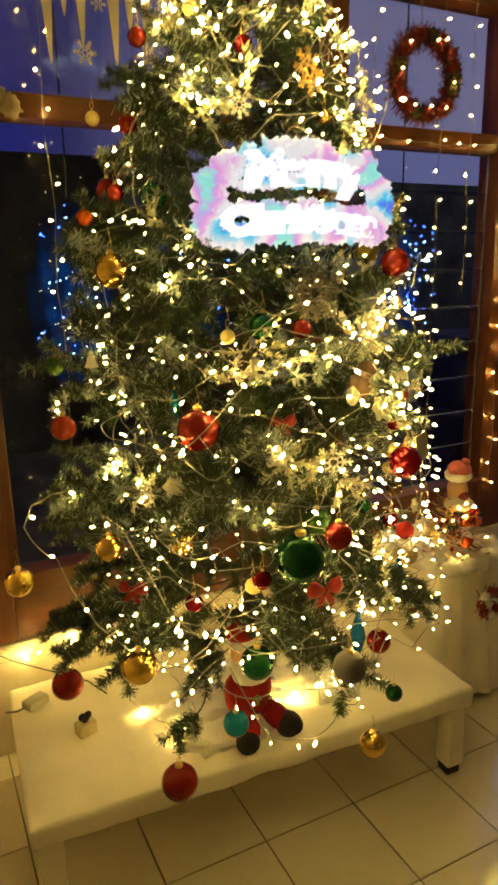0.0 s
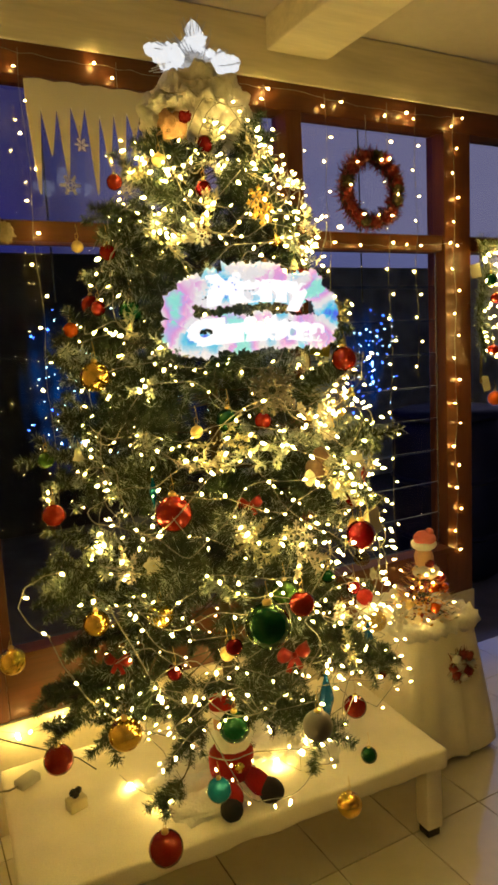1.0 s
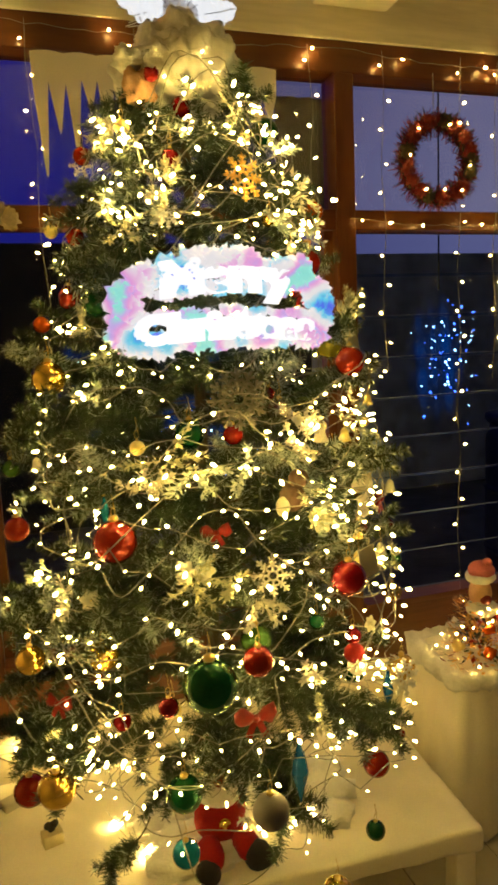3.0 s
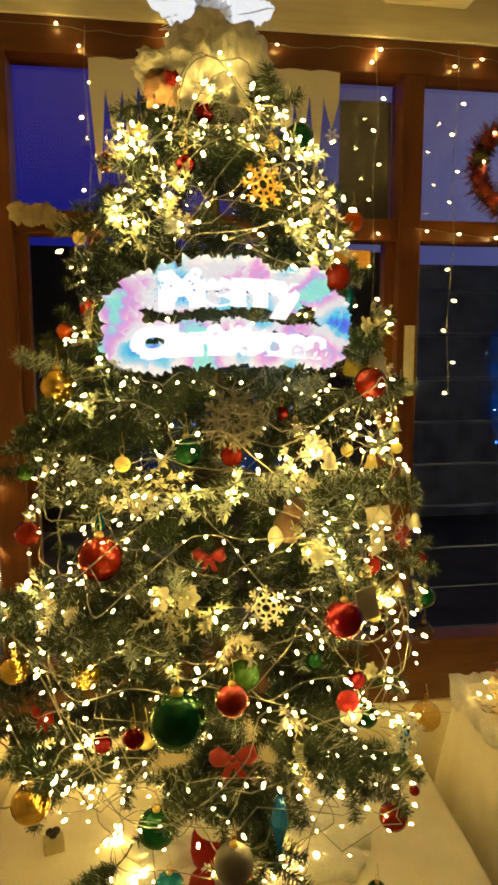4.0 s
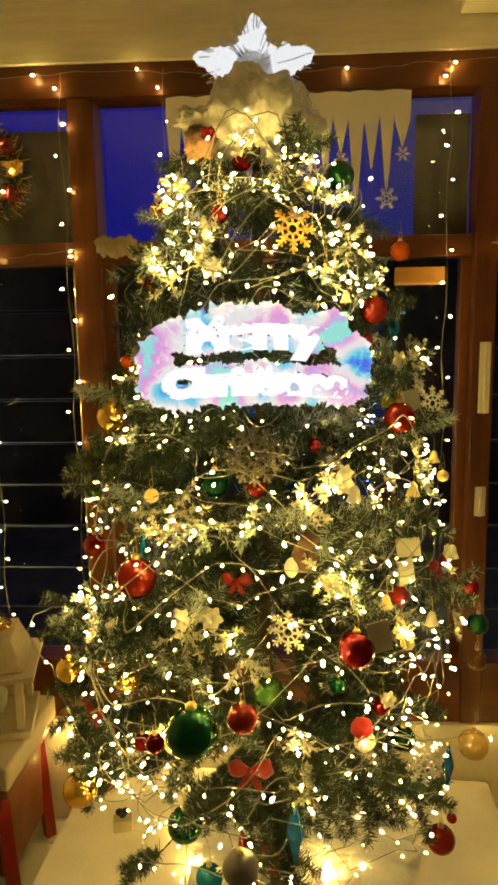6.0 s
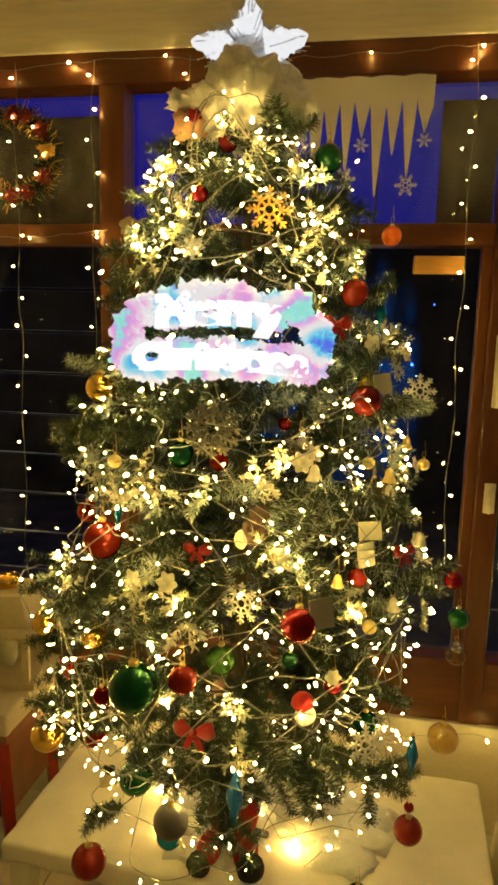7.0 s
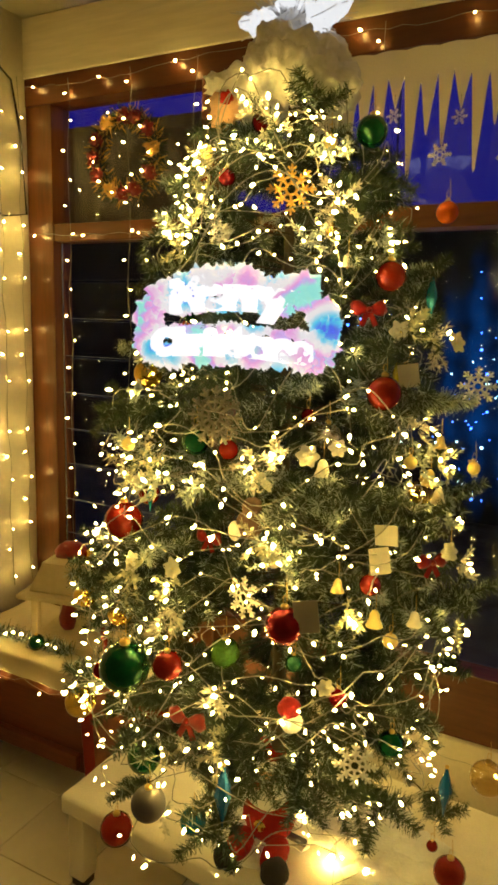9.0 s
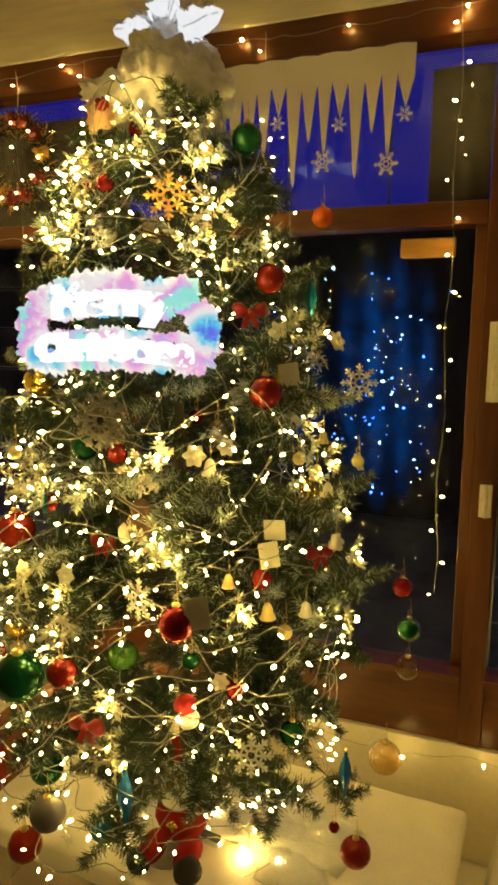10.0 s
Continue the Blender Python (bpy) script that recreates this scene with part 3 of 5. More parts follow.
def front_lights():
    """Strings swung to and fro over the room side of the tree."""
    rng = random.Random(77)
    for z0, z1, turns in ((0.72, 1.12, 4), (1.12, 1.54, 5), (1.84, 2.12, 5)):
        t = thing("string_lights", "warm white fairy light string swung over the front branches", "fairy lights", group="tree light strings")
        count = 17 * turns
        pts = []
        for k in range(count):
            u = k / (count - 1)
            z = z0 + (z1 - z0) * u + 0.03 * math.sin(k * 0.9) + rng.uniform(-0.015, 0.015)
            a = -1.6 + 0.8 * math.sin(math.pi * turns * u) + rng.uniform(-0.06, 0.06)
            p = axis(z) + Vector((math.cos(a), math.sin(a), 0)) * girth(z) * rng.uniform(0.84, 1.0)
            pts.append(p)
            if rng.random() < 0.85 and not any((p - c).length < q + 0.004 for c, q in SHOWN):
                out = Vector((math.cos(a) + rng.uniform(-0.7, 0.7), math.sin(a), rng.uniform(-0.9, 0.6)))
                put_bulb(BULB_ME, t, p + out.normalized() * rng.uniform(0.008, 0.02), out, rng.choice((0.6, 0.7, 0.9, 1.1, 1.3)))
        part("wire", tube(bmesh.new(), pts, 0.001, 5), M_WIRE, t)


def curtain(x, y, z0, z1, seed):
    """One hanging strand with bulbs to either side."""
    rng = random.Random(seed)
    t = thing("light_strand", "thin clear cable of warm fairy lights hanging before the window", "fairy lights", group="curtain light strands")
    n = int((z1 - z0) / 0.05)
    pts = [Vector((x + 0.006 * math.sin(k * 0.7 + seed) + rng.uniform(-0.002, 0.002), y + 0.003 * math.sin(k * 1.1), z1 - (z1 - z0) * k / n)) for k in range(n + 1)]
    part("wire", tube(bmesh.new(), pts, 0.0011, 4), M_WIRE, t)
    for k in range(1, n + 1, 2):
        p = pts[k]
        s = 1 if (k // 2) % 2 else -1
        out = Vector((s * 0.9, -0.35, rng.uniform(-0.4, 0.3)))
        put_bulb(CURTAIN_ME, t, p + out.normalized() * 0.016, out, rng.uniform(0.8, 1.25))


for i, (x, z0) in enumerate(((-0.456, 0.75), (-0.175, 0.8), (0.1, 0.6), (0.43, 0.75), (0.75, 1.2), (1.31, 0.9), (1.575, 1.5), (1.878, 0.6), (2.03, 1.45), (2.25, 0.62))):
    curtain(x, WALL_Y - 0.035, z0, 2.575, i)
for i, y in enumerate((2.09, 1.99, 1.86, 1.72, 1.58)):
    curtain(XL + 0.012, y, 0.6, 2.6, 30 + i)


def swag(name, label, pts, every, seed, sag=0.0, big=1.0, wire=0.0009):
    """A string of bulbs laid along points."""
    rng = random.Random(seed)
    t = thing(name, label, "fairy lights")
    fine = []
    for a, b in zip(pts, pts[1:]):
        a, b = Vector(a), Vector(b)
        n = max(2, int((b - a).length / 0.04))
        for k in range(n):
            s = k / n
            fine.append(a.lerp(b, s) + Vector((0, 0, -sag * 4 * s * (1 - s))) + Vector((0, rng.uniform(-0.003, 0.003), rng.uniform(-0.005, 0.005))))
    fine.append(Vector(pts[-1]))
    part("wire", tube(bmesh.new(), fine, wire, 5), M_WIRE, t)
    for k in range(1, len(fine), every):
        out = Vector((rng.uniform(-1, 1), -0.8, rng.uniform(-0.8, 0.2)))
        put_bulb(CURTAIN_ME, t, fine[k] + out.normalized() * 0.012, out, rng.uniform(0.9, 1.5) * big)


swag("string_lights", "warm fairy light string along the window header", [(XL + 0.02, WALL_Y - 0.03, 2.57), (0.15, WALL_Y - 0.03, 2.58), (1.44, WALL_Y - 0.03, 2.575), (2.3, WALL_Y - 0.03, 2.565)], 8, 3, 0.02)
swag("string_lights", "warm fairy light string along the window rail", [(XL + 0.02, WALL_Y - 0.03, 2.03), (0.15, WALL_Y - 0.035, 2.04)], 6, 4, 0.02)
swag("string_lights", "warm fairy light string along the window rail", [(1.45, WALL_Y - 0.035, 2.03), (2.3, WALL_Y - 0.035, 2.03)], 6, 5, 0.02)
swag("string_lights", "warm fairy light string lying along the low wall", [(-0.05, 2.08, 0.42), (0.3, 2.06, 0.4), (0.9, 2.05, 0.42), (1.45, 2.06, 0.41), (2.2, 2.08, 0.4)], 6, 6, 0.04, 1.5)


swag("string_lights", "warm fairy lights lying on the cloth round the tree foot", [(0.46, 1.75, 0.325), (0.5, 1.62, 0.325), (0.62, 1.5, 0.325), (0.74, 1.68, 0.34), (0.9, 1.6, 0.34), (0.94, 1.46, 0.33), (1.0, 1.56, 0.325)], 4, 12, 0.0, 2.3)
swag("string_lights", "bright warm bulbs hung on the low wall beside the table", [(-0.02, 2.09, 0.36), (0.12, 2.1, 0.42), (0.3, 2.1, 0.36), (0.42, 2.1, 0.42)], 4, 14, 0.02, 2.4)


swag("string_lights", "loose loop of fairy lights hanging out of the lower branches", [(0.3, 1.42, 1.109), (0.235, 1.42, 1.112), (0.19, 1.42, 1.09), (0.17, 1.42, 1.05), (0.19, 1.42, 1.0), (0.23, 1.41, 0.965), (0.255, 1.4, 0.887), (0.3, 1.38, 0.8), (0.382, 1.34, 0.71), (0.47, 1.3, 0.69), (0.52, 1.28, 0.74), (0.62, 1.24, 0.9), (0.7, 1.2, 0.93)], 4, 51, 0.0, 0.8, 0.0016)
swag("string_lights", "loose loop of fairy lights hanging out of the lower branches", [(0.3, 1.3, 1.1), (0.344, 1.28, 1.061), (0.39, 1.27, 0.954), (0.43, 1.26, 0.857), (0.49, 1.25, 0.79), (0.56, 1.22, 0.8), (0.64, 1.16, 0.83), (0.758, 1.1, 0.84), (0.86, 1.12, 0.86), (0.96, 1.16, 0.95)], 5, 52, 0.0, 0.8, 0.0016)
swag("string_lights", "loose loop of fairy lights hanging out of the lower branches", [(0.78, 1.06, 1.0), (0.9, 1.07, 0.985), (1.0, 1.14, 1.02), (1.06, 1.2, 1.06), (1.12, 1.28, 1.08)], 4, 53, 0.015, 0.9, 0.0016)
o = thing("plug_adapter", "flat cream plug adapter lying on the white cloth", "adapter", Matrix.Translation((0.205, 1.885, 0.314)) @ Matrix.Rotation(0.5, 4, "Z"))
part("case", box(bmesh.new(), (-0.035, -0.022, 0), (0.035, 0.022, 0.024), 0.005), M_PAPER, o)
part("lead", tube(bmesh.new(), [(-0.03, 0, 0.012), (-0.06, 0.01, 0.01), (-0.09, 0.02, 0.02)], 0.003, 6), M_WIRE, o)
tagged(link("power_cable", tube(bmesh.new(), [(-0.04, 2.09, 0.52), (0.06, 2.05, 0.47), (0.16, 1.97, 0.43), (0.212, 1.94, 0.412), (0.29, 1.9, 0.385), (0.36, 1.86, 0.36), (0.4, 1.8, 0.34)], 0.002, 6), M_DKWIRE), "black cable running from the wall to the tree", "cable")


# ---- low table ----
def low_table():
    x0, x1, y0, y1, h = 0.12, 1.435, 1.36, 1.975, 0.309
    t = thing("low_table", "low table wrapped in white cloth under the tree", "table", Matrix.Translation((0.106, 1.403, 0)) @ Matrix.Rotation(radians(-3.2), 4, "Z"))
    bm = bmesh.new()
    box(bm, (0, 0, h - 0.062), (x1 - x0, y1 - y0, h), 0.012)
    bmesh.ops.subdivide_edges(bm, edges=[e for e in bm.edges if e.calc_length() > 0.3], cuts=40, use_grid_fill=True)
    for v in bm.verts:
        n = noise.noise(v.co * 7) * 0.006 + noise.noise(v.co * 23) * 0.003
        v.co.z += n
        if v.co.z < h - 0.03:
            v.co.z += 0.012 * noise.noise(Vector((v.co.x * 9, v.co.y * 9, 3)))
    part("tabletop", bm, M_CLOTH, t, "top wrapped in creased white cloth")
    for x in (0.045, x1 - x0 - 0.045):
        for y in (0.045, y1 - y0 - 0.045):
            bm = box(bmesh.new(), (x - 0.03, y - 0.03, 0.03), (x + 0.03, y + 0.03, h - 0.05), 0.006)
            bmesh.ops.subdivide_edges(bm, edges=[e for e in bm.edges if e.calc_length() > 0.1], cuts=8)
            for v in bm.verts:
                v.co += Vector((noise.noise(v.co * 30), noise.noise(v.co * 30 + Vector((9, 0, 0))), 0)) * 0.003
            g = part("leg", bm, M_CLOTH, t)
            part("foot", box(bmesh.new(), (x - 0.024, y - 0.024, 0), (x + 0.024, y + 0.024, 0.034), 0.004), M_RUBBER, g, "dark bare foot below the cloth", smooth=False)
    return t


low_table()
bm = bmesh.new()
rng = random.Random(3)
for k in range(22):
    a, r = rng.uniform(0, 6.28), rng.uniform(0.02, 0.3)
    lump(bm, (0.78 + r * 1.2 * math.cos(a), 1.66 + r * 0.6 * math.sin(a), 0.312), (rng.uniform(0.06, 0.12), rng.uniform(0.04, 0.08), rng.uniform(0.012, 0.035)), 0.4, 10, level=3, seed=k)
tagged(link("cotton_snow", bm, M_COTTON), "white cotton wadding heaped round the tree foot", "cotton snow", kind="stuff")


# ---- ornaments ----
def bauble(material, label, r, p, ribs=0, oblong=1.0):
    """A hung ball: shell, cap and wire loop."""
    t = thing("bauble", label, "bauble", Matrix.Translation(p), group="baubles")
    SHOWN.append((Vector(p), r))
    steps = 24
    prof = [(r * math.sin(a), -r * oblong * math.cos(a)) for a in [math.pi * k / 14 for k in range(15)]]
    bm = lathe(bmesh.new(), prof, steps)
    if ribs:
        for v in bm.verts:
            k = 1 + 0.03 * math.sin(v.co.z / r * ribs)
            v.co.x *= k
            v.co.y *= k
    part("ball", bm, material, t)
    z = r * oblong
    part("cap", lathe(bmesh.new(), [(r * 0.2, z - r * 0.06), (r * 0.22, z + r * 0.1), (r * 0.17, z + r * 0.17), (r * 0.05, z + r * 0.2)], 10), M_CAP, t)
    part("hook", tube(bmesh.new(), [(0.004 * math.cos(a), 0, z + r * 0.2 + 0.008 + 0.008 * math.sin(a)) for a in [k * 0.7 for k in range(10)]] + [(0.0, 0.004, z + r * 0.2 + 0.04)], 0.0008, 4), M_CAP, t)
    return t


BALLS = (
    (M_RED, "shiny red bauble hanging on the tree", ((0.492, 1.212, 1.262, 39), (1.037, 1.301, 1.577, 31), (0.268, 1.666, 0.494, 39), (0.43, 1.258, 0.429, 39), (1.204, 1.532, 0.426, 35), (0.999, 1.433, 1.804, 29), (0.468, 1.66, 1.756, 25), (0.301, 1.575, 1.218, 28), (0.742, 1.23, 1.446, 21), (1.039, 1.282, 1.2, 22), (0.718, 1.05, 1.05, 27), (0.484, 1.526, 1.876, 21), (0.511, 1.51, 2.043, 20), (1.186, 1.36, 0.62, 12), (0.458, 1.56, 1.74, 20))),
    (M_DKRED, "dark crimson bauble hanging on the tree", ((0.932, 1.111, 1.157, 33), (0.668, 1.33, 1.998, 19), (1.28, 1.6, 1.1, 24), (0.482, 1.25, 0.871, 20), (0.55, 1.06, 0.99, 19), (0.863, 1.353, 1.514, 15), (0.711, 1.4, 2.119, 22), (1.0, 1.24, 0.97, 20))),
    (M_ORANGE, "orange bauble hanging on the tree", ((1.075, 1.565, 1.945, 24), (0.398, 1.62, 1.69, 20))),
    (M_GREEN, "dark green bauble hanging on the tree", ((0.925, 1.486, 2.102, 30), (0.511, 1.46, 1.726, 28), (0.656, 1.242, 1.453, 27), (0.624, 1.04, 1.026, 46), (0.586, 1.159, 0.745, 34), (1.077, 1.297, 0.425, 24), (1.075, 1.4, 0.796, 28), (0.907, 1.225, 1.025, 18), (1.3, 1.6, 0.999, 26))),
    (M_PALEGREEN, "pale green glitter bauble on the tree", ((0.761, 1.2, 1.021, 30), (0.3, 1.6, 1.36, 22))),
    (M_GOLD, "mirror gold bauble hanging on the tree", ((0.4, 1.43, 1.571, 33), (0.181, 1.731, 0.787, 35), (0.455, 1.245, 1.022, 28), (0.345, 1.227, 0.772, 35), (0.921, 1.182, 0.4, 31), (0.316, 1.284, 1.022, 27))),
    (M_CLEARGOLD, "clear gold plastic bauble hanging on the tree", ((1.3, 1.6, 0.9, 26), (1.27, 1.5, 0.72, 35), (1.066, 1.55, 1.336, 26))),
    (M_TEAL, "glossy teal bauble near the tree foot", ((0.611, 1.332, 0.47, 30),)),
    (M_SILVER, "silver bauble hanging on the tree", ((0.898, 1.383, 1.468, 28),)),
    (M_GREY, "matt grey bauble hanging on the tree", ((0.713, 0.997, 0.787, 31),)),
    (M_YELLOW, "small cream yellow pearl bauble on the tree", ((0.437, 1.632, 1.904, 16), (0.57, 1.139, 0.938, 17), (1.18, 1.521, 1.41, 14), (0.854, 1.43, 2.074, 16), (1.071, 1.345, 1.063, 16), (0.583, 1.387, 2.069, 16), (0.54, 1.164, 1.446, 14), (1.05, 1.5, 1.41, 15))),
)
for material, label, spots in BALLS:
    for x, y, z, mm in spots:
        bauble(material, label, mm * (1.09 if mm > 24 else 1.0) / 1000, (x, y, z), ribs=14 if material in (M_TEAL,) else 0)
bauble(M_GOLD, "gold ring bauble hanging on the tree", 0.015, (0.887, 1.375, 1.889))


def lantern(p, size):
    """A hung cube of clear yellow plastic with a brass rim and loop."""
    t = thing("cube_bauble", "clear yellow plastic cube bauble on the tree", "bauble", Matrix.Translation(p) @ pose(0, 0, 0, 8, 6, 25))
    SHOWN.append((Vector(p), size * 0.6))
    part("cube", box(bmesh.new(), (-size / 2,) * 3, (size / 2,) * 3, size * 0.12), mat("yellow plastic", (0.75, 0.62, 0.08), 0.25, vary=0.2, grain=60, trans=0.4), t)
    part("cap", lathe(bmesh.new(), [(size * 0.14, size * 0.49), (size * 0.14, size * 0.58), (size * 0.04, size * 0.62)], 10), M_CAP, t)
    part("hook", tube(bmesh.new(), [(0, 0, size * 0.6), (0.003, 0, size * 0.6 + 0.015), (0, 0.003, size * 0.6 + 0.03)], 0.0008, 4), M_CAP, t)


lantern((1.044, 1.42, 1.607), 0.042)


def finial(material, label, length, p):
    t = thing("finial", label, "ornament", Matrix.Translation(p), group="drop ornaments")
    r = length * 0.13
    SHOWN.append((Vector(p), length * 0.35))
    part("drop", lathe(bmesh.new(), [(0.001, -length / 2), (r * 0.35, -length * 0.3), (r, 0.02 * length), (r * 0.8, length * 0.18), (r * 0.3, length * 0.4), (r * 0.25, length / 2)], 8), material, t, smooth=False)
    part("cap", lathe(bmesh.new(), [(r * 0.32, length * 0.49), (r * 0.32, length * 0.53), (0.001, length * 0.55)], 8), M_CAP, t)
    return t


for p, l in (((1.06, 1.54, 1.764), 0.1), ((1.192, 1.435, 0.7), 0.12), ((0.814, 1.11, 0.765), 0.14), ((0.486, 1.32, 1.293), 0.075)):
    finial(M_BLUE if p[2] < 1 else M_TEAL, "faceted blue glitter drop ornament on the tree", l, p)


def snowflake(material, label, size, p, away, name="snowflake", arms=8):
    """A cut-out flake: arms, side prongs and rings."""
    d = Vector(away).normalized()
    if name == "snowflake":
        SHOWN.append((Vector(p), size * 0.45))
    ob = Matrix.Translation(p) @ d.to_track_quat("Z", "Y").to_matrix().to_4x4()
    bm = bmesh.new()
    r = size / 2
    for k in range(arms):
        a = 2 * math.pi * k / arms
        u, v = Vector((math.cos(a), math.sin(a), 0)), Vector((-math.sin(a), math.cos(a), 0))
        tube(bm, [u * r * 0.18, u * r], r * 0.06, 5)
        for s in (0.5, 0.72):
            for w in (1, -1):
                tube(bm, [u * r * s, u * r * (s + 0.16) + v * w * r * 0.17], r * 0.05, 5)
    for q in (0.22, 0.48):
        ring = [Vector((r * q * math.cos(a), r * q * math.sin(a), 0)) for a in [2 * math.pi * k / 24 for k in range(25)]]
        tube(bm, ring, r * 0.055, 5)
    o = link(name, bm, material)
    o.matrix_basis = ob
    return tagged(o, label, "snowflake", "snowflakes")


snowflake(M_GOLDFLAKE, "gold glitter snowflake ornament on the tree", 0.1, (0.818, 1.325, 1.965), (0.35, -0.95, 0.1))
snowflake(M_WHITE, "white glitter snowflake ornament at the tree edge", 0.088, (1.165, 1.585, 1.58), (0.35, -0.95, 0.1))
snowflake(M_WHITE, "white glitter snowflake ornament on the tree", 0.09, (0.803, 1.197, 1.153), (-0.3, -0.95, 0.05))
snowflake(M_WHITE, "small white glitter snowflake on the tree", 0.055, (0.655, 1.326, 1.888), (0, -1, 0.1))
snowflake(M_BRONZE, "dark bronze glitter snowflake on the tree", 0.12, (0.74, 1.175, 1.521), (0, -1, 0.1), arms=12)
snowflake(M_WHITE, "pale snowflake ornament low on the tree", 0.085, (1.072, 1.14, 0.905), (0.3, -0.9, 0.1))


def bow(p, away, size, material=M_RIBBON, label="red satin ribbon bow tied on the tree"):
    t = thing("ribbon_bow", label, "bow", Matrix.Translation(p) @ Vector(away).normalized().to_track_quat("Z", "Y").to_matrix().to_4x4(), group="ribbon bows")
    SHOWN.append((Vector(p), size * 0.5))
    for s in (1, -1):
        bm = bmesh.new()
        lump(bm, (s * size * 0.3, size * 0.05, 0), (size * 0.3, size * 0.24, size * 0.11), 0.25, 6, level=2, seed=s)
        for v in bm.verts:
            v.co.y *= 0.45 + 0.9 * min(1, abs(v.co.x) / (size * 0.5))
        part("loop", bm, material, t)
        bm = box(bmesh.new(), (-size * 0.09, -size * 0.55, -0.001), (size * 0.09, 0, 0.001))
        bmesh.ops.transform(bm, matrix=Matrix.Rotation(s * 0.45, 4, "Z"), verts=bm.verts)
        part("tail", bm, material, t, smooth=False)
    part("knot", lump(bmesh.new(), (0, 0, size * 0.05), (size * 0.1,) * 3, 0.2, level=2), material, t)


for p, s in (((0.697, 1.235, 1.248), 0.055), ((0.727, 1.11, 0.904), 0.075), ((0.361, 1.3, 0.912), 0.06), ((0.965, 1.405, 1.735), 0.065), ((1.139, 1.365, 1.24), 0.06)):
    bow(p, (p[0] - 0.75, p[1] - 1.52 - 0.2, 0.05), s)


def flower(p, away, size, label="cream silk poinsettia flower on the tree", material=M_PETAL):
    t = thing("silk_flower", label, "flower", Matrix.Translation(p) @ Vector(away).normalized().to_track_quat("Z", "Y").to_matrix().to_4x4(), group="silk flowers")
    rng = random.Random(int(p[0] * 1000))
    for ring, n, tilt in ((1.0, 6, 0.25), (0.65, 5, 0.7)):
        for k in range(n):
            bm = bmesh.new()
            l, w = size * 0.5 * ring, size * 0.17 * ring
            rows = []
            for i, (u, v) in enumerate(((0.05, 0.3), (0.35, 0.9), (0.65, 1.0), (0.9, 0.5), (1.0, 0.06))):
                h = 0.12 * size * math.sin(u * 2.6) * tilt
                rows.append([bm.verts.new((u * l, s * v * w, h + (0.02 * size if s == 0 else 0) + 0.03 * size * rng.uniform(-1, 1))) for s in (-1, 0, 1)])
            for a, b in zip(rows, rows[1:]):
                for s in (0, 1):
                    bm.faces.new((a[s], a[s + 1], b[s + 1], b[s]))
            bmesh.ops.transform(bm, matrix=Matrix.Rotation(6.283 * k / n + ring, 4, "Z") @ Matrix.Rotation(-tilt * 0.6, 4, "Y"), verts=bm.verts)
            part("petal", bm, material, t)
    part("centre", lump(bmesh.new(), (0, 0, 0.02 * size), (size * 0.09,) * 3, 0.3, level=1), M_YELLOW, t)


for p, s in (((0.651, 1.17, 1.194), 0.085), ((0.897, 1.165, 1.27), 0.1), ((0.93, 1.36, 1.45), 0.07), ((1.044, 1.36, 1.691), 0.085), ((0.6, 1.1, 1.22), 0.08), ((0.44, 1.22, 1.15), 0.08), ((1.0, 1.16, 1.03), 0.06), ((1.119, 1.537, 1.673), 0.085), ((0.645, 1.385, 1.896), 0.08), ((0.914, 1.235, 1.452), 0.08), ((1.163, 1.6, 1.393), 0.08), ((1.163, 1.395, 1.258), 0.07)):
    flower(p, (p[0] - 0.75, p[1] - 1.72, 0.15), s * 0.62)


SHOWN += [(Vector(q), 0.06) for q in ((0.71, 1.44, 0.52), (0.71, 1.3, 0.52), (0.72, 1.18, 0.5), (0.72, 1.4, 0.4), (0.73, 1.28, 0.4))]
SHOWN += [(Vector((x, 1.2, z)), 0.042) for x in (0.54, 0.62, 0.7, 0.78, 0.86, 0.94) for z in (1.64, 1.71, 1.78)]


def sprig(p, away, size, seed):
    """A tuft of white flocked leaves with bulbs tucked in."""
    rng = random.Random(seed)
    t = thing("flocked_sprig", "white flocked leaf sprig with fairy bulbs on the tree", "sprig", Matrix.Translation(p) @ Vector(away).normalized().to_track_quat("Z", "Y").to_matrix().to_4x4(), group="flocked sprigs")
    bm = bmesh.new()
    stalks = [Vector((rng.uniform(-1, 1), rng.uniform(-1, 1), rng.uniform(0.0, 0.5))).normalized() for k in range(5)]
    for k in range(int(90 + 1300 * size)):
        st = stalks[k % 5]
        c = st * size * rng.uniform(0.05, 0.6)
        d = (st * 0.7 + Vector((rng.uniform(-1, 1), rng.uniform(-1, 1), rng.uniform(-0.5, 1)))).normalized()
        l, w = 0.08 * rng.uniform(0.1, 0.24), 0.08 * rng.uniform(0.01, 0.035)
        side = d.cross(Vector((rng.uniform(-1, 1), rng.uniform(-1, 1), 1))).normalized() * w
        up = d.cross(side).normalized() * w * 0.6
        vs = [bm.verts.new(q) for q in (c, c + d * l * 0.55 + side + up, c + d * l, c + d * l * 0.55 - side + up)]
        bm.faces.new(vs)
    part("leaf_tuft", bm, (M_PETAL, M_FLOCK, M_FROST)[seed % 3], t)
    for k in range(2 + seed % 2):
        q = Vector((rng.uniform(-0.3, 0.3), rng.uniform(-0.3, 0.3), rng.uniform(0.25, 0.45))) * size
        put_bulb(BULB_ME, t, q, (rng.uniform(-1, 1), rng.uniform(-1, 1), 0.6), rng.uniform(0.9, 1.3))


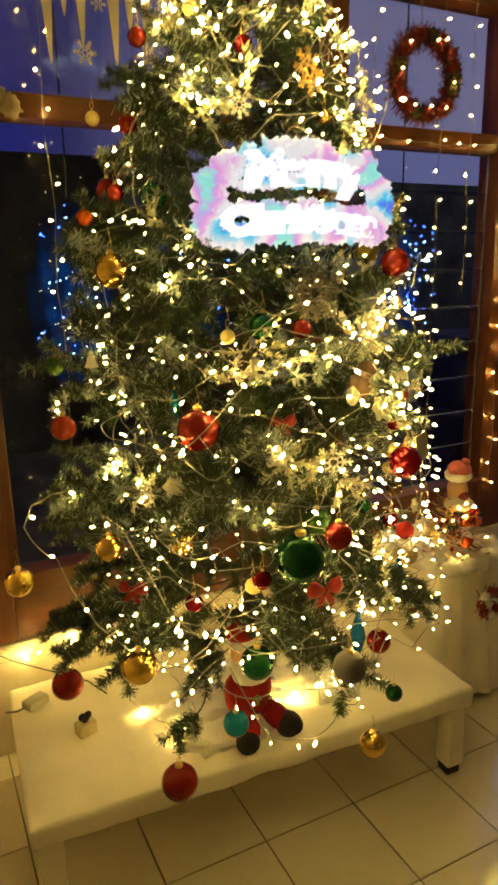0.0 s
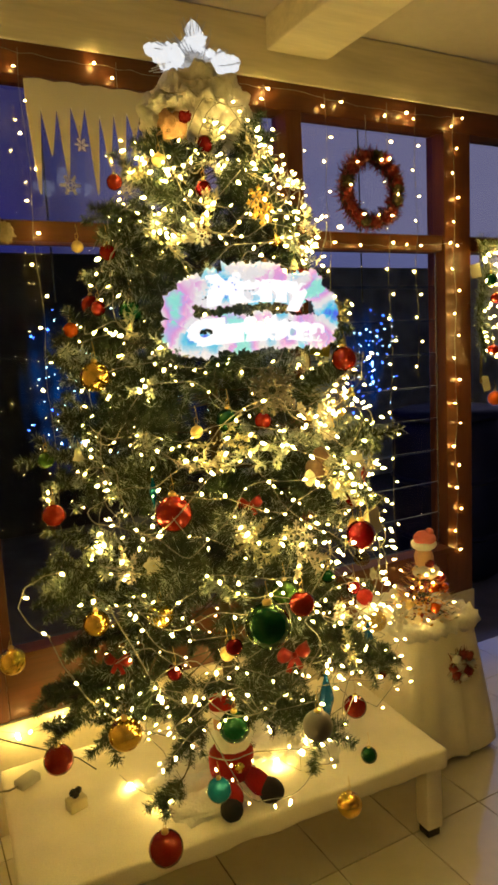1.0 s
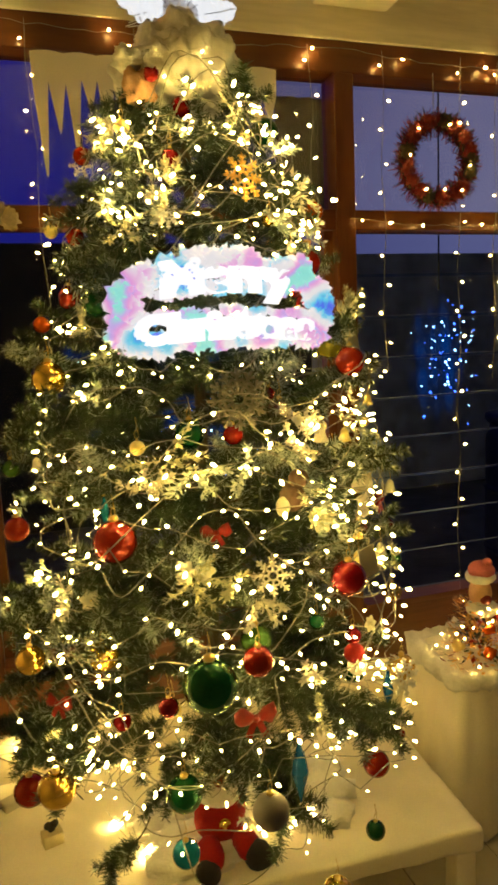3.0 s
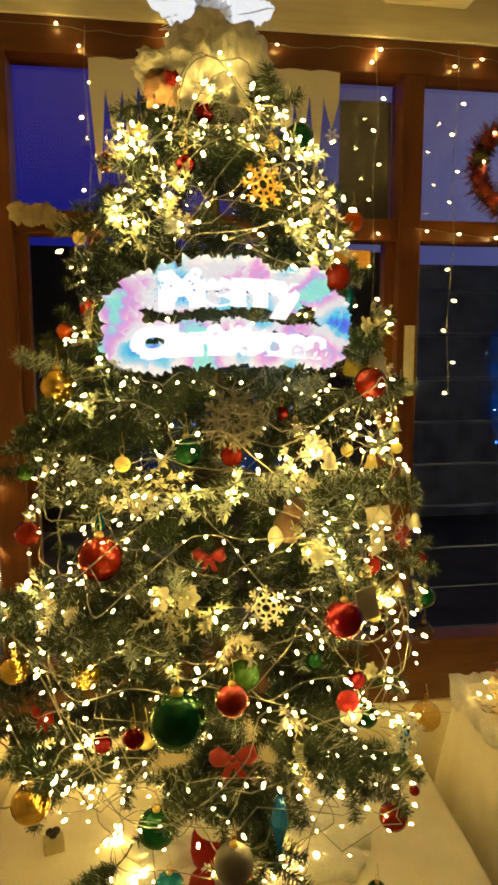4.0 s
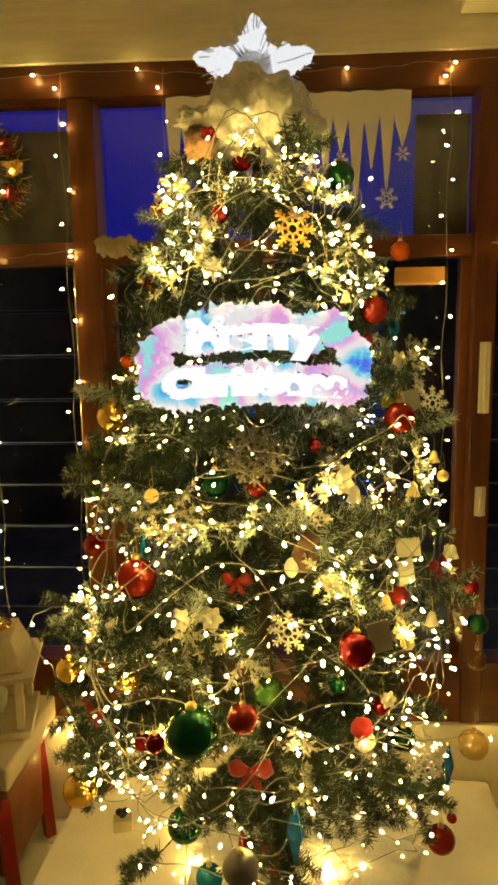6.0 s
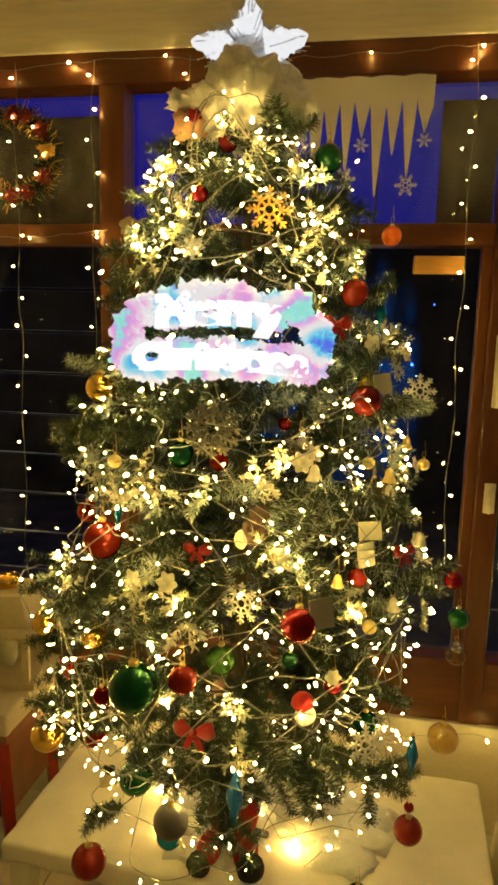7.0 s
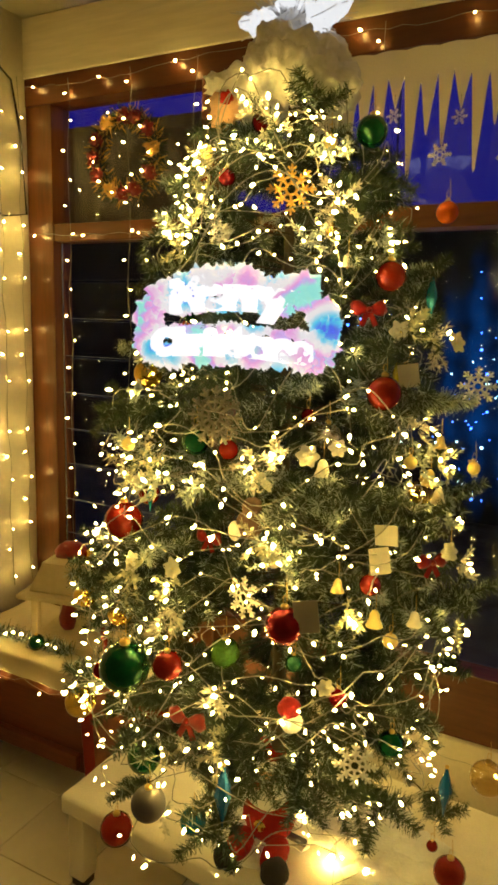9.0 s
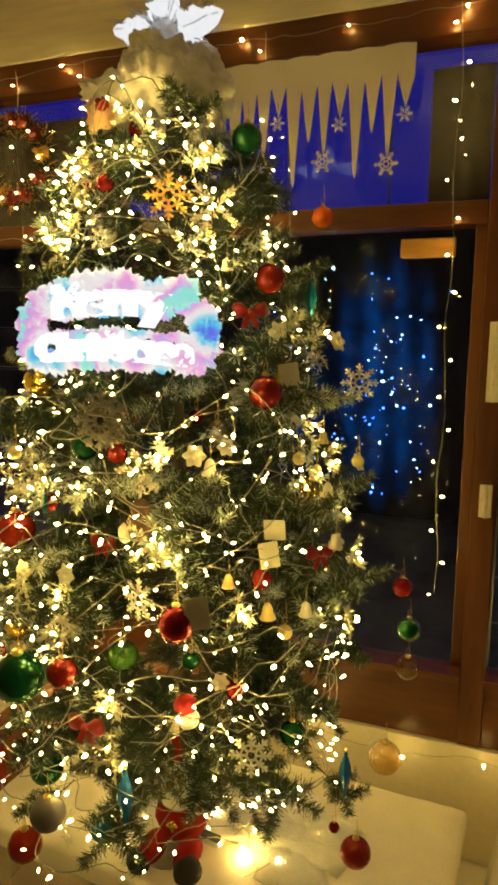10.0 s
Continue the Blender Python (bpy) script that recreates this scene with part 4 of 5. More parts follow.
for k, (p, size) in enumerate((((0.585, 1.15, 1.42), 0.13), ((0.64, 1.13, 1.4), 0.11), ((0.55, 1.17, 1.36), 0.1), ((0.61, 1.08, 1.21), 0.1), ((0.9, 1.14, 1.28), 0.11), ((0.72, 1.05, 1.17), 0.09), ((1.06, 1.35, 1.69), 0.1), ((0.38, 1.3, 1.16), 0.1), ((0.93, 1.3, 1.93), 0.09), ((0.57, 1.42, 2.05), 0.09), ((0.7, 1.31, 2.05), 0.07), ((0.8, 1.3, 2.08), 0.07), ((0.65, 1.27, 1.93), 0.08), ((0.9, 1.33, 2.02), 0.07), ((0.72, 1.34, 2.13), 0.06), ((0.56, 1.32, 1.86), 0.08))):
    sprig(p, (p[0] - 0.75, p[1] - 1.6, 0.1), size, 100 + k)
SPRIGS = (
    ((0.54, 1.45, 2.04), (0.66, 1.27, 1.88), (0.88, 1.28, 1.86), (0.54, 1.16, 1.37), (0.69, 1.07, 1.19), (0.30, 1.40, 1.15), (0.37, 1.25, 1.14), (0.42, 1.25, 1.32), (0.29, 1.62, 1.26), (0.51, 1.12, 1.11), (0.87, 1.11, 1.30), (0.90, 1.04, 0.98), (0.89, 1.15, 1.46), (0.33, 1.62, 1.35), (0.52, 1.25, 1.63)),
    ((0.46, 1.28, 1.54), (0.61, 1.10, 1.23), (0.46, 1.35, 1.67), (0.29, 1.32, 0.77), (0.70, 1.02, 0.72), (0.56, 1.48, 2.12), (0.86, 1.30, 1.95), (0.95, 1.35, 1.90), (1.15, 1.34, 1.27), (1.04, 1.37, 1.69), (1.11, 1.44, 1.67), (1.03, 1.19, 1.29), (0.75, 1.02, 0.95)),
    ((0.85, 1.02, 0.91), (0.48, 1.25, 1.50), (0.83, 1.03, 1.01), (0.89, 1.34, 2.01), (0.74, 1.11, 1.39), (1.07, 1.34, 1.54), (1.04, 1.17, 1.16), (0.98, 1.07, 0.98), (0.85, 1.13, 1.43), (1.16, 1.42, 1.35), (0.82, 1.08, 1.20), (1.05, 1.24, 1.40)),
    ((1.1, 1.4, 1.5), (1.13, 1.5, 1.42), (1.17, 1.47, 1.3), (1.05, 1.42, 1.6), (1.05, 1.44, 1.75), (1.0, 1.4, 1.86), (1.2, 1.5, 1.2), (1.22, 1.4, 1.08), (1.12, 1.38, 1.42)),
)
for q, row in enumerate(SPRIGS):
    for k, p in enumerate(row):
        c = axis(p[2])
        d = Vector(p) - c
        if (k % 2 == 0 or q == 3) and not hides(c + d, -0.008):
            sprig(c + d * 0.94, (d.x, d.y, 0.1), 0.05 + 0.014 * ((k * 7 + q) % 4), k + 20 * q)


def bell(p, material, h, label="small cream bell hanging on the tree"):
    t = thing("bell", label, "bell", Matrix.Translation(p), group="bells")
    part("cup", lathe(bmesh.new(), [(h * 0.52, -h * 0.5), (h * 0.48, -h * 0.42), (h * 0.34, -h * 0.1), (h * 0.3, h * 0.2), (h * 0.18, h * 0.42), (0.001, h * 0.5)], 16), material, t)
    part("clapper", lump(bmesh.new(), (0, 0, -h * 0.52), (h * 0.13,) * 3, 0.1, level=1), M_CAP, t)
    part("hook", tube(bmesh.new(), [(0, 0, h * 0.48), (0.002, 0, h * 0.6), (0, 0.003, h * 0.6 + 0.03)], 0.0008, 4), M_CAP, t)


for p, m, h in (((0.94, 1.25, 1.43), M_PETAL, 0.034), ((1.1, 1.47, 1.39), M_YELLOW, 0.034), ((1.17, 1.37, 1.27), M_PETAL, 0.03), ((1.13, 1.4, 1.48), M_YELLOW, 0.026), ((1.0, 1.2, 1.22), M_YELLOW, 0.026), ((0.36, 1.5, 1.38), M_PETAL, 0.03), ((1.12, 1.33, 1.13), M_PETAL, 0.03), ((0.58, 1.27, 1.62), M_YELLOW, 0.026), ((0.93, 1.36, 1.83), M_PETAL, 0.026), ((1.047, 1.3, 1.126), M_YELLOW, 0.034), ((1.105, 1.555, 1.332), M_PETAL, 0.034)):
    SHOWN.append((Vector(p), h * 0.5))
    bell(p, m, h)


def tag(p, away, w, h, label="small blank cream card tag on the tree"):
    o = link("card_tag", box(bmesh.new(), (-w / 2, -h / 2, -0.0015), (w / 2, h / 2, 0.0015), 0.001), M_PAPER, smooth=False)
    o.matrix_basis = Matrix.Translation(p) @ Vector(away).normalized().to_track_quat("Z", "Y").to_matrix().to_4x4() @ Matrix.Rotation(0.15, 4, "Z")
    tagged(o, label, "card", "card tags")


tag((1.054, 1.285, 1.251), (0.5, -0.9, 0), 0.04, 0.055)
tag((0.975, 1.11, 1.185), (0.3, -0.9, 0.1), 0.045, 0.06)
tag((1.07, 1.35, 1.61), (0.4, -0.9, 0.1), 0.04, 0.045)
tag((1.06, 1.3, 1.3), (-0.2, -0.9, 0.1), 0.05, 0.04)


christmas_tree()
tree_lights()
front_lights()


# ---- star topper and tulle collar ----
def star_topper():
    t = thing("star_topper", "white gauze star with glowing tips on the tree top", "tree topper", Matrix.Translation((0.736, 1.486, 2.325)))
    bm = bmesh.new()
    ring = []
    for k in range(10):
        a = math.pi / 2 + math.pi * k / 5
        r = 0.115 if k % 2 == 0 else 0.055
        ring.append(Vector((r * math.cos(a) * 1.18, 0, r * math.sin(a))))
    front, back = bm.verts.new((0, -0.035, 0)), bm.verts.new((0, 0.035, 0))
    edge = [bm.verts.new(p) for p in ring]
    for k in range(10):
        bm.faces.new((front, edge[k], edge[(k + 1) % 10]))
        bm.faces.new((back, edge[(k + 1) % 10], edge[k]))
    bmesh.ops.subdivide_edges(bm, edges=bm.edges, cuts=7, use_grid_fill=True)
    for v in bm.verts:
        v.co += Vector((noise.noise(v.co * 34), noise.noise(v.co * 34 + Vector((5, 0, 0))), noise.noise(v.co * 34 + Vector((0, 5, 0))))) * 0.014
    part("gauze", bm, M_GAUZE, t)
    for k in range(5):
        a = math.pi / 2 + 2 * math.pi * k / 5
        d = Vector((math.cos(a) * 1.18, 0, math.sin(a)))
        part("lit_tip", pinch(ruffle(bmesh.new(), [d * (0.03 + 0.0042 * i) for i in range(22)], 0.034, 0.6, 45, 22, k), d * 0.05, d * 0.125, 0.8), M_COOL, t, "gauze point lit bright white from inside")
    rng = random.Random(8)
    bm = bmesh.new()
    for k in range(170):
        a = rng.uniform(0, 6.283)
        near = abs(((a - math.pi / 2) / (2 * math.pi / 5) + 0.5) % 1 - 0.5)
        reach = 0.07 + 0.042 * (1 - near * 2) + rng.uniform(-0.01, 0.012)
        d = Vector((math.cos(a) * 1.15, 0, math.sin(a)))
        y = rng.uniform(-0.03, 0.03)
        tube(bm, [d * 0.03 + Vector((0, y, 0)), d * reach * 0.7 + Vector((0, y * 1.2, 0.004)), d * reach + Vector((rng.uniform(-0.01, 0.01), y * 1.5, rng.uniform(-0.01, 0.01)))], 0.0012, 3)
    tagged(part("gauze_fringe", bm, M_GAUZE, t), kind="stuff")
    part("diode", lump(bmesh.new(), (0, -0.045, -0.02), (0.006, 0.004, 0.008), 0.1, level=2), M_COOL, t)
    part("socket", tube(bmesh.new(), [(0, 0, -0.12), (0, 0, -0.03)], 0.012, 8), M_WHITE, t)


star_topper()


collar = thing("tulle_collar", "crumpled grey-white tulle ruffle under the star", "tulle", Matrix.Translation((0.738, 1.488, 2.2)))
for q, (rad, z, r) in enumerate(((0.094, -0.002, 0.052), (0.06, 0.05, 0.05))):
    part("ruffle", ruffle(bmesh.new(), [(rad * math.cos(a), rad * math.sin(a), z + 0.01 * math.sin(3 * a)) for a in [6.283 * k / 150 for k in range(151)]], r, 0.5, 24, 40, q), M_FUR, collar)


def doll(name, label, lumps, rough=0.12, freq=5):
    bm = bmesh.new()
    mats = []
    for centre, size, material in lumps:
        if material not in mats:
            mats.append(material)
        lump(bm, centre, size, rough, freq, index=mats.index(material), level=3, seed=centre[0] * 7)
    return tagged(link(name, bm, mats), label, "doll")


doll("plush_doll", "small peach plush doll tucked under the tulle", [((0.625, 1.395, 2.15), (0.034, 0.03, 0.036), M_SKIN), ((0.645, 1.36, 2.165), (0.014, 0.012, 0.012), M_PLUSHRED), ((0.62, 1.4, 2.205), (0.045, 0.035, 0.022), M_FUR)], 0.7, 14)
doll("plush_doll", "seated red and cream bearded plush doll at the tree foot", [
    ((0.735, 1.52, 0.41), (0.07, 0.06, 0.075), M_PLUSHRED), ((0.735, 1.49, 0.505), (0.062, 0.045, 0.055), M_COTTON), ((0.73, 1.5, 0.545), (0.052, 0.042, 0.035), M_SKIN), ((0.728, 1.455, 0.54), (0.016, 0.014, 0.014), M_PLUSHRED),
    ((0.725, 1.53, 0.59), (0.045, 0.04, 0.03), M_PLUSHRED), ((0.728, 1.51, 0.572), (0.054, 0.044, 0.012), M_COTTON), ((0.69, 1.44, 0.362), (0.033, 0.055, 0.032), M_PLUSHRED), ((0.785, 1.45, 0.362), (0.033, 0.055, 0.032), M_PLUSHRED),
    ((0.672, 1.395, 0.348), (0.032, 0.032, 0.032), M_BLACK), ((0.805, 1.405, 0.352), (0.037, 0.036, 0.036), M_BLACK), ((0.735, 1.462, 0.415), (0.016, 0.012, 0.016), M_GOLD)])
doll("plush_doll", "tiny red-capped white felt doll on the tree", [((0.951, 1.12, 0.965), (0.021, 0.02, 0.019), M_COTTON), ((0.945, 1.12, 0.993), (0.022, 0.02, 0.02), M_PLUSHRED)])
doll("felt_figure", "small brown felt animal tucked among the branches", [((0.835, 1.15, 1.325), (0.026, 0.022, 0.03), M_FELTBROWN), ((0.845, 1.14, 1.362), (0.02, 0.018, 0.019), M_FELTBROWN), ((0.81, 1.14, 1.31), (0.014, 0.012, 0.02), M_PAPER)])
fig = thing("figurine", "tiny cream block with a dark heart on the table", "ornament", Matrix.Translation((0.31, 1.69, 0.311)) @ Matrix.Rotation(0.25, 4, "Z"))
part("block", box(bmesh.new(), (-0.027, -0.02, 0.0), (0.027, 0.02, 0.036), 0.004), mat("cream yellow block", (0.5, 0.44, 0.25), 0.7), fig)
bm = lump(bmesh.new(), (-0.008, 0, 0.054), (0.012, 0.008, 0.012), 0.1, level=2)
lump(bm, (0.008, 0, 0.054), (0.012, 0.008, 0.012), 0.1, level=2)
lump(bm, (0, 0, 0.044), (0.011, 0.008, 0.013), 0.1, level=2)
part("heart", bm, M_BLACK, fig, "dark brown heart")


# ---- lit sign ----
def lit_sign():
    t = thing("light_up_sign", "glowing multicoloured greeting sign across the tree", "light sign", Matrix.Translation((0.739, 1.205, 1.708)) @ Matrix.Scale(0.94, 4))

    def words(name, body, size, bend, z, wide):
        cu = bpy.data.curves.new(name, "FONT")
        cu.body, cu.size, cu.extrude, cu.offset, cu.bevel_depth, cu.align_x = body, size, 0.006, 0.0045, 0.003, "CENTER"
        cu.bevel_resolution = 1
        tmp = new(name, cu)
        me = bpy.data.meshes.new_from_object(tmp.evaluated_get(bpy.context.evaluated_depsgraph_get()))
        bpy.data.objects.remove(tmp)
        xs = [v.co.x for v in me.vertices]
        k = wide / (max(xs) - min(xs))
        for v in me.vertices:
            x = v.co.x * k
            v.co = Vector((x, v.co.z * -1 + 1.6 * x * x * 0.35, z + v.co.y - bend * x * x))
        me.materials.clear()
        me.materials.append(M_SIGN)
        o = new(name, me)
        o.parent = t
        return o

    words("top_word", "Merry", 0.085, 0.5, 0.024, 0.29)
    words("bottom_word", "Christmas", 0.07, 0.3, -0.07, 0.39)
    rng = random.Random(4)
    rows = (("top_tinsel", 0.15, 0.08, 1.2, 0.022, 20), ("middle_tinsel", 0.14, 0.034, 0.8, 0.012, 26), ("lower_tinsel", 0.18, -0.02, 0.5, 0.01, 30), ("bottom_tinsel", 0.21, -0.074, 0.1, 0.019, 26))
    for name, w, z0, bend, r, n in rows:
        bm = bmesh.new()
        for k in range(n):
            x = w * (2 * (k + 0.5) / n - 1)
            q = r * rng.uniform(0.7, 1.25)
            lump(bm, (x, rng.uniform(0.004, 0.02) + 0.5 * x * x, z0 - bend * x * x + rng.uniform(-0.006, 0.006)), (q * 1.1, q * 0.7, q), 0.9, 13, level=3, seed=k)
        tagged(part(name, bm, M_SIGNFLUFF, t, "frosted tinsel tufts lit in several colours"), kind="stuff")
    for s in (-1, 1):
        bm = bmesh.new()
        for k in range(13):
            q = rng.uniform(0.016, 0.03)
            lump(bm, (s * (0.155 + 0.06 * math.sin(k * 0.19) + rng.uniform(-0.015, 0.015)), 0.03, 0.06 - 0.0115 * k), (q, q * 0.7, q), 0.9, 13, level=3, seed=k + s)
        tagged(part("side_tinsel", bm, M_SIGNFLUFF, t, "frosted tinsel tufts lit in several colours"), kind="stuff")


lit_sign()


# ---- icicle banner and hanging flakes ----
def icicles():
    t = thing("icicle_banner", "cream felt icicle banner hanging in the upper window", "banner", Matrix.Translation((0, WALL_Y - 0.045, 0)))
    x0, x1, top, pitch = 0.437, 1.19, 2.487, 0.047
    bm = bmesh.new()
    outline = [(x0 + (x1 - x0) * k / 32, top + 0.006 * abs(math.sin(k * 0.79)) - 0.003) for k in range(33)]
    low, tips = [], []
    for k in reversed(range(16)):
        a, b = x0 + pitch * (k + 1), x0 + pitch * k
        z = (2.135, 2.248, 2.2, 2.318)[k % 4] + 0.012 * math.sin(k * 2.1)
        valley = 2.405 - 0.016 * math.sin(k * 1.7)
        tips.append(((a + b) / 2, z, k % 4))
        low += [(a - 0.0012, valley), ((a + b) / 2 + 0.0035, z + 0.012), ((a + b) / 2, z), ((a + b) / 2 - 0.0035, z + 0.012), (b + 0.0012, valley - 0.006)]
    for y, flip in ((0.0, 1), (0.004, -1)):
        vs = [bm.verts.new((x, y, z)) for x, z in outline + low]
        bm.faces.new(vs[::flip])
    fs = list(bm.faces)
    va, vb = list(fs[0].verts), list(fs[1].verts)[::-1]
    for k in range(len(va)):
        bm.faces.new((va[k], va[k - 1], vb[k - 1], vb[k]))
    bmesh.ops.triangulate(bm, faces=list(bm.faces), ngon_method="EAR_CLIP")
    bmesh.ops.recalc_face_normals(bm, faces=bm.faces)
    part("felt", bm, M_FELT, t, smooth=False)
    for x, z, q in tips:
        if q < 2:
            continue
        z -= 0.02
        f = snowflake(M_FELT, "", 0.07 if q == 2 else 0.046, (x, -0.008, z), (0, -1, 0), name="flake", arms=6)
        for key in ("label", "category", "group"):
            if key in f:
                del f[key]
        f.parent = t
        bm = tube(bmesh.new(), [(x, -0.006, z + 0.02), (x, -0.003, z + 0.06)], 0.0007, 4)
        part("thread", bm, M_WIRE, t)


icicles()


def foliage_ring(bm, centre, ring, thick, count, rng):
    for k in range(count):
        a = rng.uniform(0, 6.283)
        c = Vector(centre) + Vector((ring * math.cos(a), 0, ring * math.sin(a)))
        d = Vector((rng.uniform(-1, 1), rng.uniform(-1.2, 0.3), rng.uniform(-1, 1))).normalized()
        side = d.cross(Vector((rng.uniform(-1, 1), rng.uniform(-1, 1), 0.3))).normalized() * 0.0028
        l = thick * rng.uniform(0.6, 1.2)
        vs = [bm.verts.new(q) for q in (c - side, c + side, c + d * l + side * 0.4, c + d * l - side * 0.4)]
        bm.faces.new(vs).material_index = 1 if rng.random() < 0.3 else 0


def wreath(p, r, label, seed, berries, bulbs):
    rng = random.Random(seed)
    t = thing("wreath", label, "wreath", Matrix.Translation(p), group="wreaths")
    bm = bmesh.new()
    foliage_ring(bm, (0, 0, 0), r, 0.05, 2600, rng)
    part("twig_ring", bm, [M_WINE, M_TWIG] if seed == 1 else [M_NEEDLE, M_GOLDFLAKE], t)
    bm = tube(bmesh.new(), [(r * math.cos(a), 0.004, r * math.sin(a)) for a in [6.283 * k / 28 for k in range(29)]], 0.016, 7)
    part("hoop", bm, M_TWIG, t)
    for k in range(berries):
        a = 6.283 * k / berries + rng.uniform(-0.1, 0.1)
        part("berry", lump(bmesh.new(), (r * math.cos(a), -0.03, r * math.sin(a)), (0.022, 0.018, 0.022), 0.9, 13, level=3, seed=k), M_WINE if k % 4 else (M_TWIG if seed == 1 else M_GOLDFLAKE), t)
    for k in range(bulbs):
        a = 6.283 * k / bulbs + rng.uniform(-0.2, 0.2)
        put_bulb(CURTAIN_ME, t, Vector((r * math.cos(a) * rng.uniform(0.8, 1.15), -0.05, r * math.sin(a) * rng.uniform(0.8, 1.15))), (rng.uniform(-1, 1), -1, 0), rng.uniform(0.8, 1.2))
    part("hanger", tube(bmesh.new(), [(0, 0.01, r), (0.004, 0.02, 2.52 - p[2])], 0.0015, 4), M_WIRE, t)


wreath((1.77, WALL_Y - 0.05, 2.222), 0.128, "red berry and dried twig wreath hanging at the upper window", 1, 17, 8)
wreath((-0.17, WALL_Y - 0.05, 2.275), 0.13, "green wreath with red flowers and warm lights at the window", 2, 12, 10)


# ---- small window fittings ----
bm = bmesh.new()
for k in range(5):
    lump(bm, (0.22 + 0.03 * k, WALL_Y - 0.03, 2.05 - 0.008 * (k % 2) - (0.03 if k == 4 else 0)), (0.026, 0.016, 0.03), 0.6, 12, level=3, seed=k)
tagged(link("net_bow", bm, mat("sheer brown net", (0.3, 0.24, 0.16), 0.9, vary=0.3, grain=200, bump=0.5)), "crumpled cream net bow on the window rail", "bow")
for z in (1.61, 1.2):
    o = thing("hinge", "white painted butt hinge on the window post", "hinge", Matrix.Translation((1.445, WALL_Y - 0.024, z)), group="hinges")
    s = 0.115 if z > 1.5 else 0.05
    part("leaf", box(bmesh.new(), (-0.018, -0.004, -s), (0.018, 0.003, s), 0.003), M_HINGE, o, smooth=False)
    part("knuckle", tube(bmesh.new(), [(0, -0.006, -s), (0, -0.006, s)], 0.006, 8), M_HINGE, o)
tagged(link("wood_latch", box(bmesh.new(), (1.16, WALL_Y + 0.008, 1.912), (1.318, WALL_Y + 0.04, 1.968), 0.006), mat("ochre timber", (0.5, 0.26, 0.07), 0.45, vary=0.3, grain=20, stretch=(0.5, 3, 3)), smooth=False), "ochre wooden latch block under the window rail", "latch")


# ---- pedestal with flower doll ----
def pedestal():
    t = thing("cloth_pedestal", "stand draped in white cloth with fur trim beside the table", "pedestal", Matrix.Translation((1.73, 1.82, 0)))
    bm = bmesh.new()
    rows = []
    n = 56
    for i, (h, a) in enumerate(((0.02, 0.225), (0.12, 0.215), (0.25, 0.198), (0.38, 0.18), (0.48, 0.165), (0.535, 0.158), (0.56, 0.12), (0.562, 0.0))):
        row = []
        for k in range(n):
            q = 6.283 * k / n
            c, s = math.cos(q), math.sin(q)
            m = a / max(abs(c), abs(s)) ** 0.8
            fold = 0.011 * (1 - h / 0.62) * math.sin(k * 1.35 + 0.6 * math.sin(k)) if a > 0.1 else 0
            row.append(bm.verts.new(((m + fold) * c, (m + fold) * s, h + 0.008 * math.sin(k * 0.8) * (i == 0))))
        rows.append(row)
    for a, b in zip(rows, rows[1:]):
        for k in range(n):
            bm.faces.new((a[k], a[(k + 1) % n], b[(k + 1) % n], b[k]))
    part("cloth", bm, M_CLOTH, t)
    pts = []
    for k in range(61):
        q = 6.283 * k / 60
        m = 0.16 / max(abs(math.cos(q)), abs(math.sin(q))) ** 0.8
        pts.append((m * math.cos(q), m * math.sin(q), 0.53))
    bm = ruffle(bmesh.new(), pts, 0.035, 0.8, 30, 12)
    part("fur_trim", bm, M_FUR, t, "shaggy cream fur trim round the top edge")
    for x in (-0.15, 0.15):
        for y in (-0.15, 0.15):
            part("foot", box(bmesh.new(), (x - 0.03, y - 0.03, 0), (x + 0.03, y + 0.03, 0.05), 0.004), M_RUBBER, t, smooth=False)


pedestal()
wr = thing("wreath", "small red and brown wreath pinned on the cloth stand", "wreath", Matrix.Translation((1.76, 1.615, 0.385)))
rng = random.Random(17)
bm = bmesh.new()
foliage_ring(bm, (0, 0, 0), 0.045, 0.03, 420, rng)
part("twig_ring", bm, [M_WINE, M_FROST], wr)
for k in range(8):
    a = 6.283 * k / 8
    part("berry", lump(bmesh.new(), (0.045 * math.cos(a), -0.012, 0.045 * math.sin(a)), (0.017,) * 3, 0.5, 9, level=2, seed=k), M_WINE if k % 3 else M_FUR, wr)


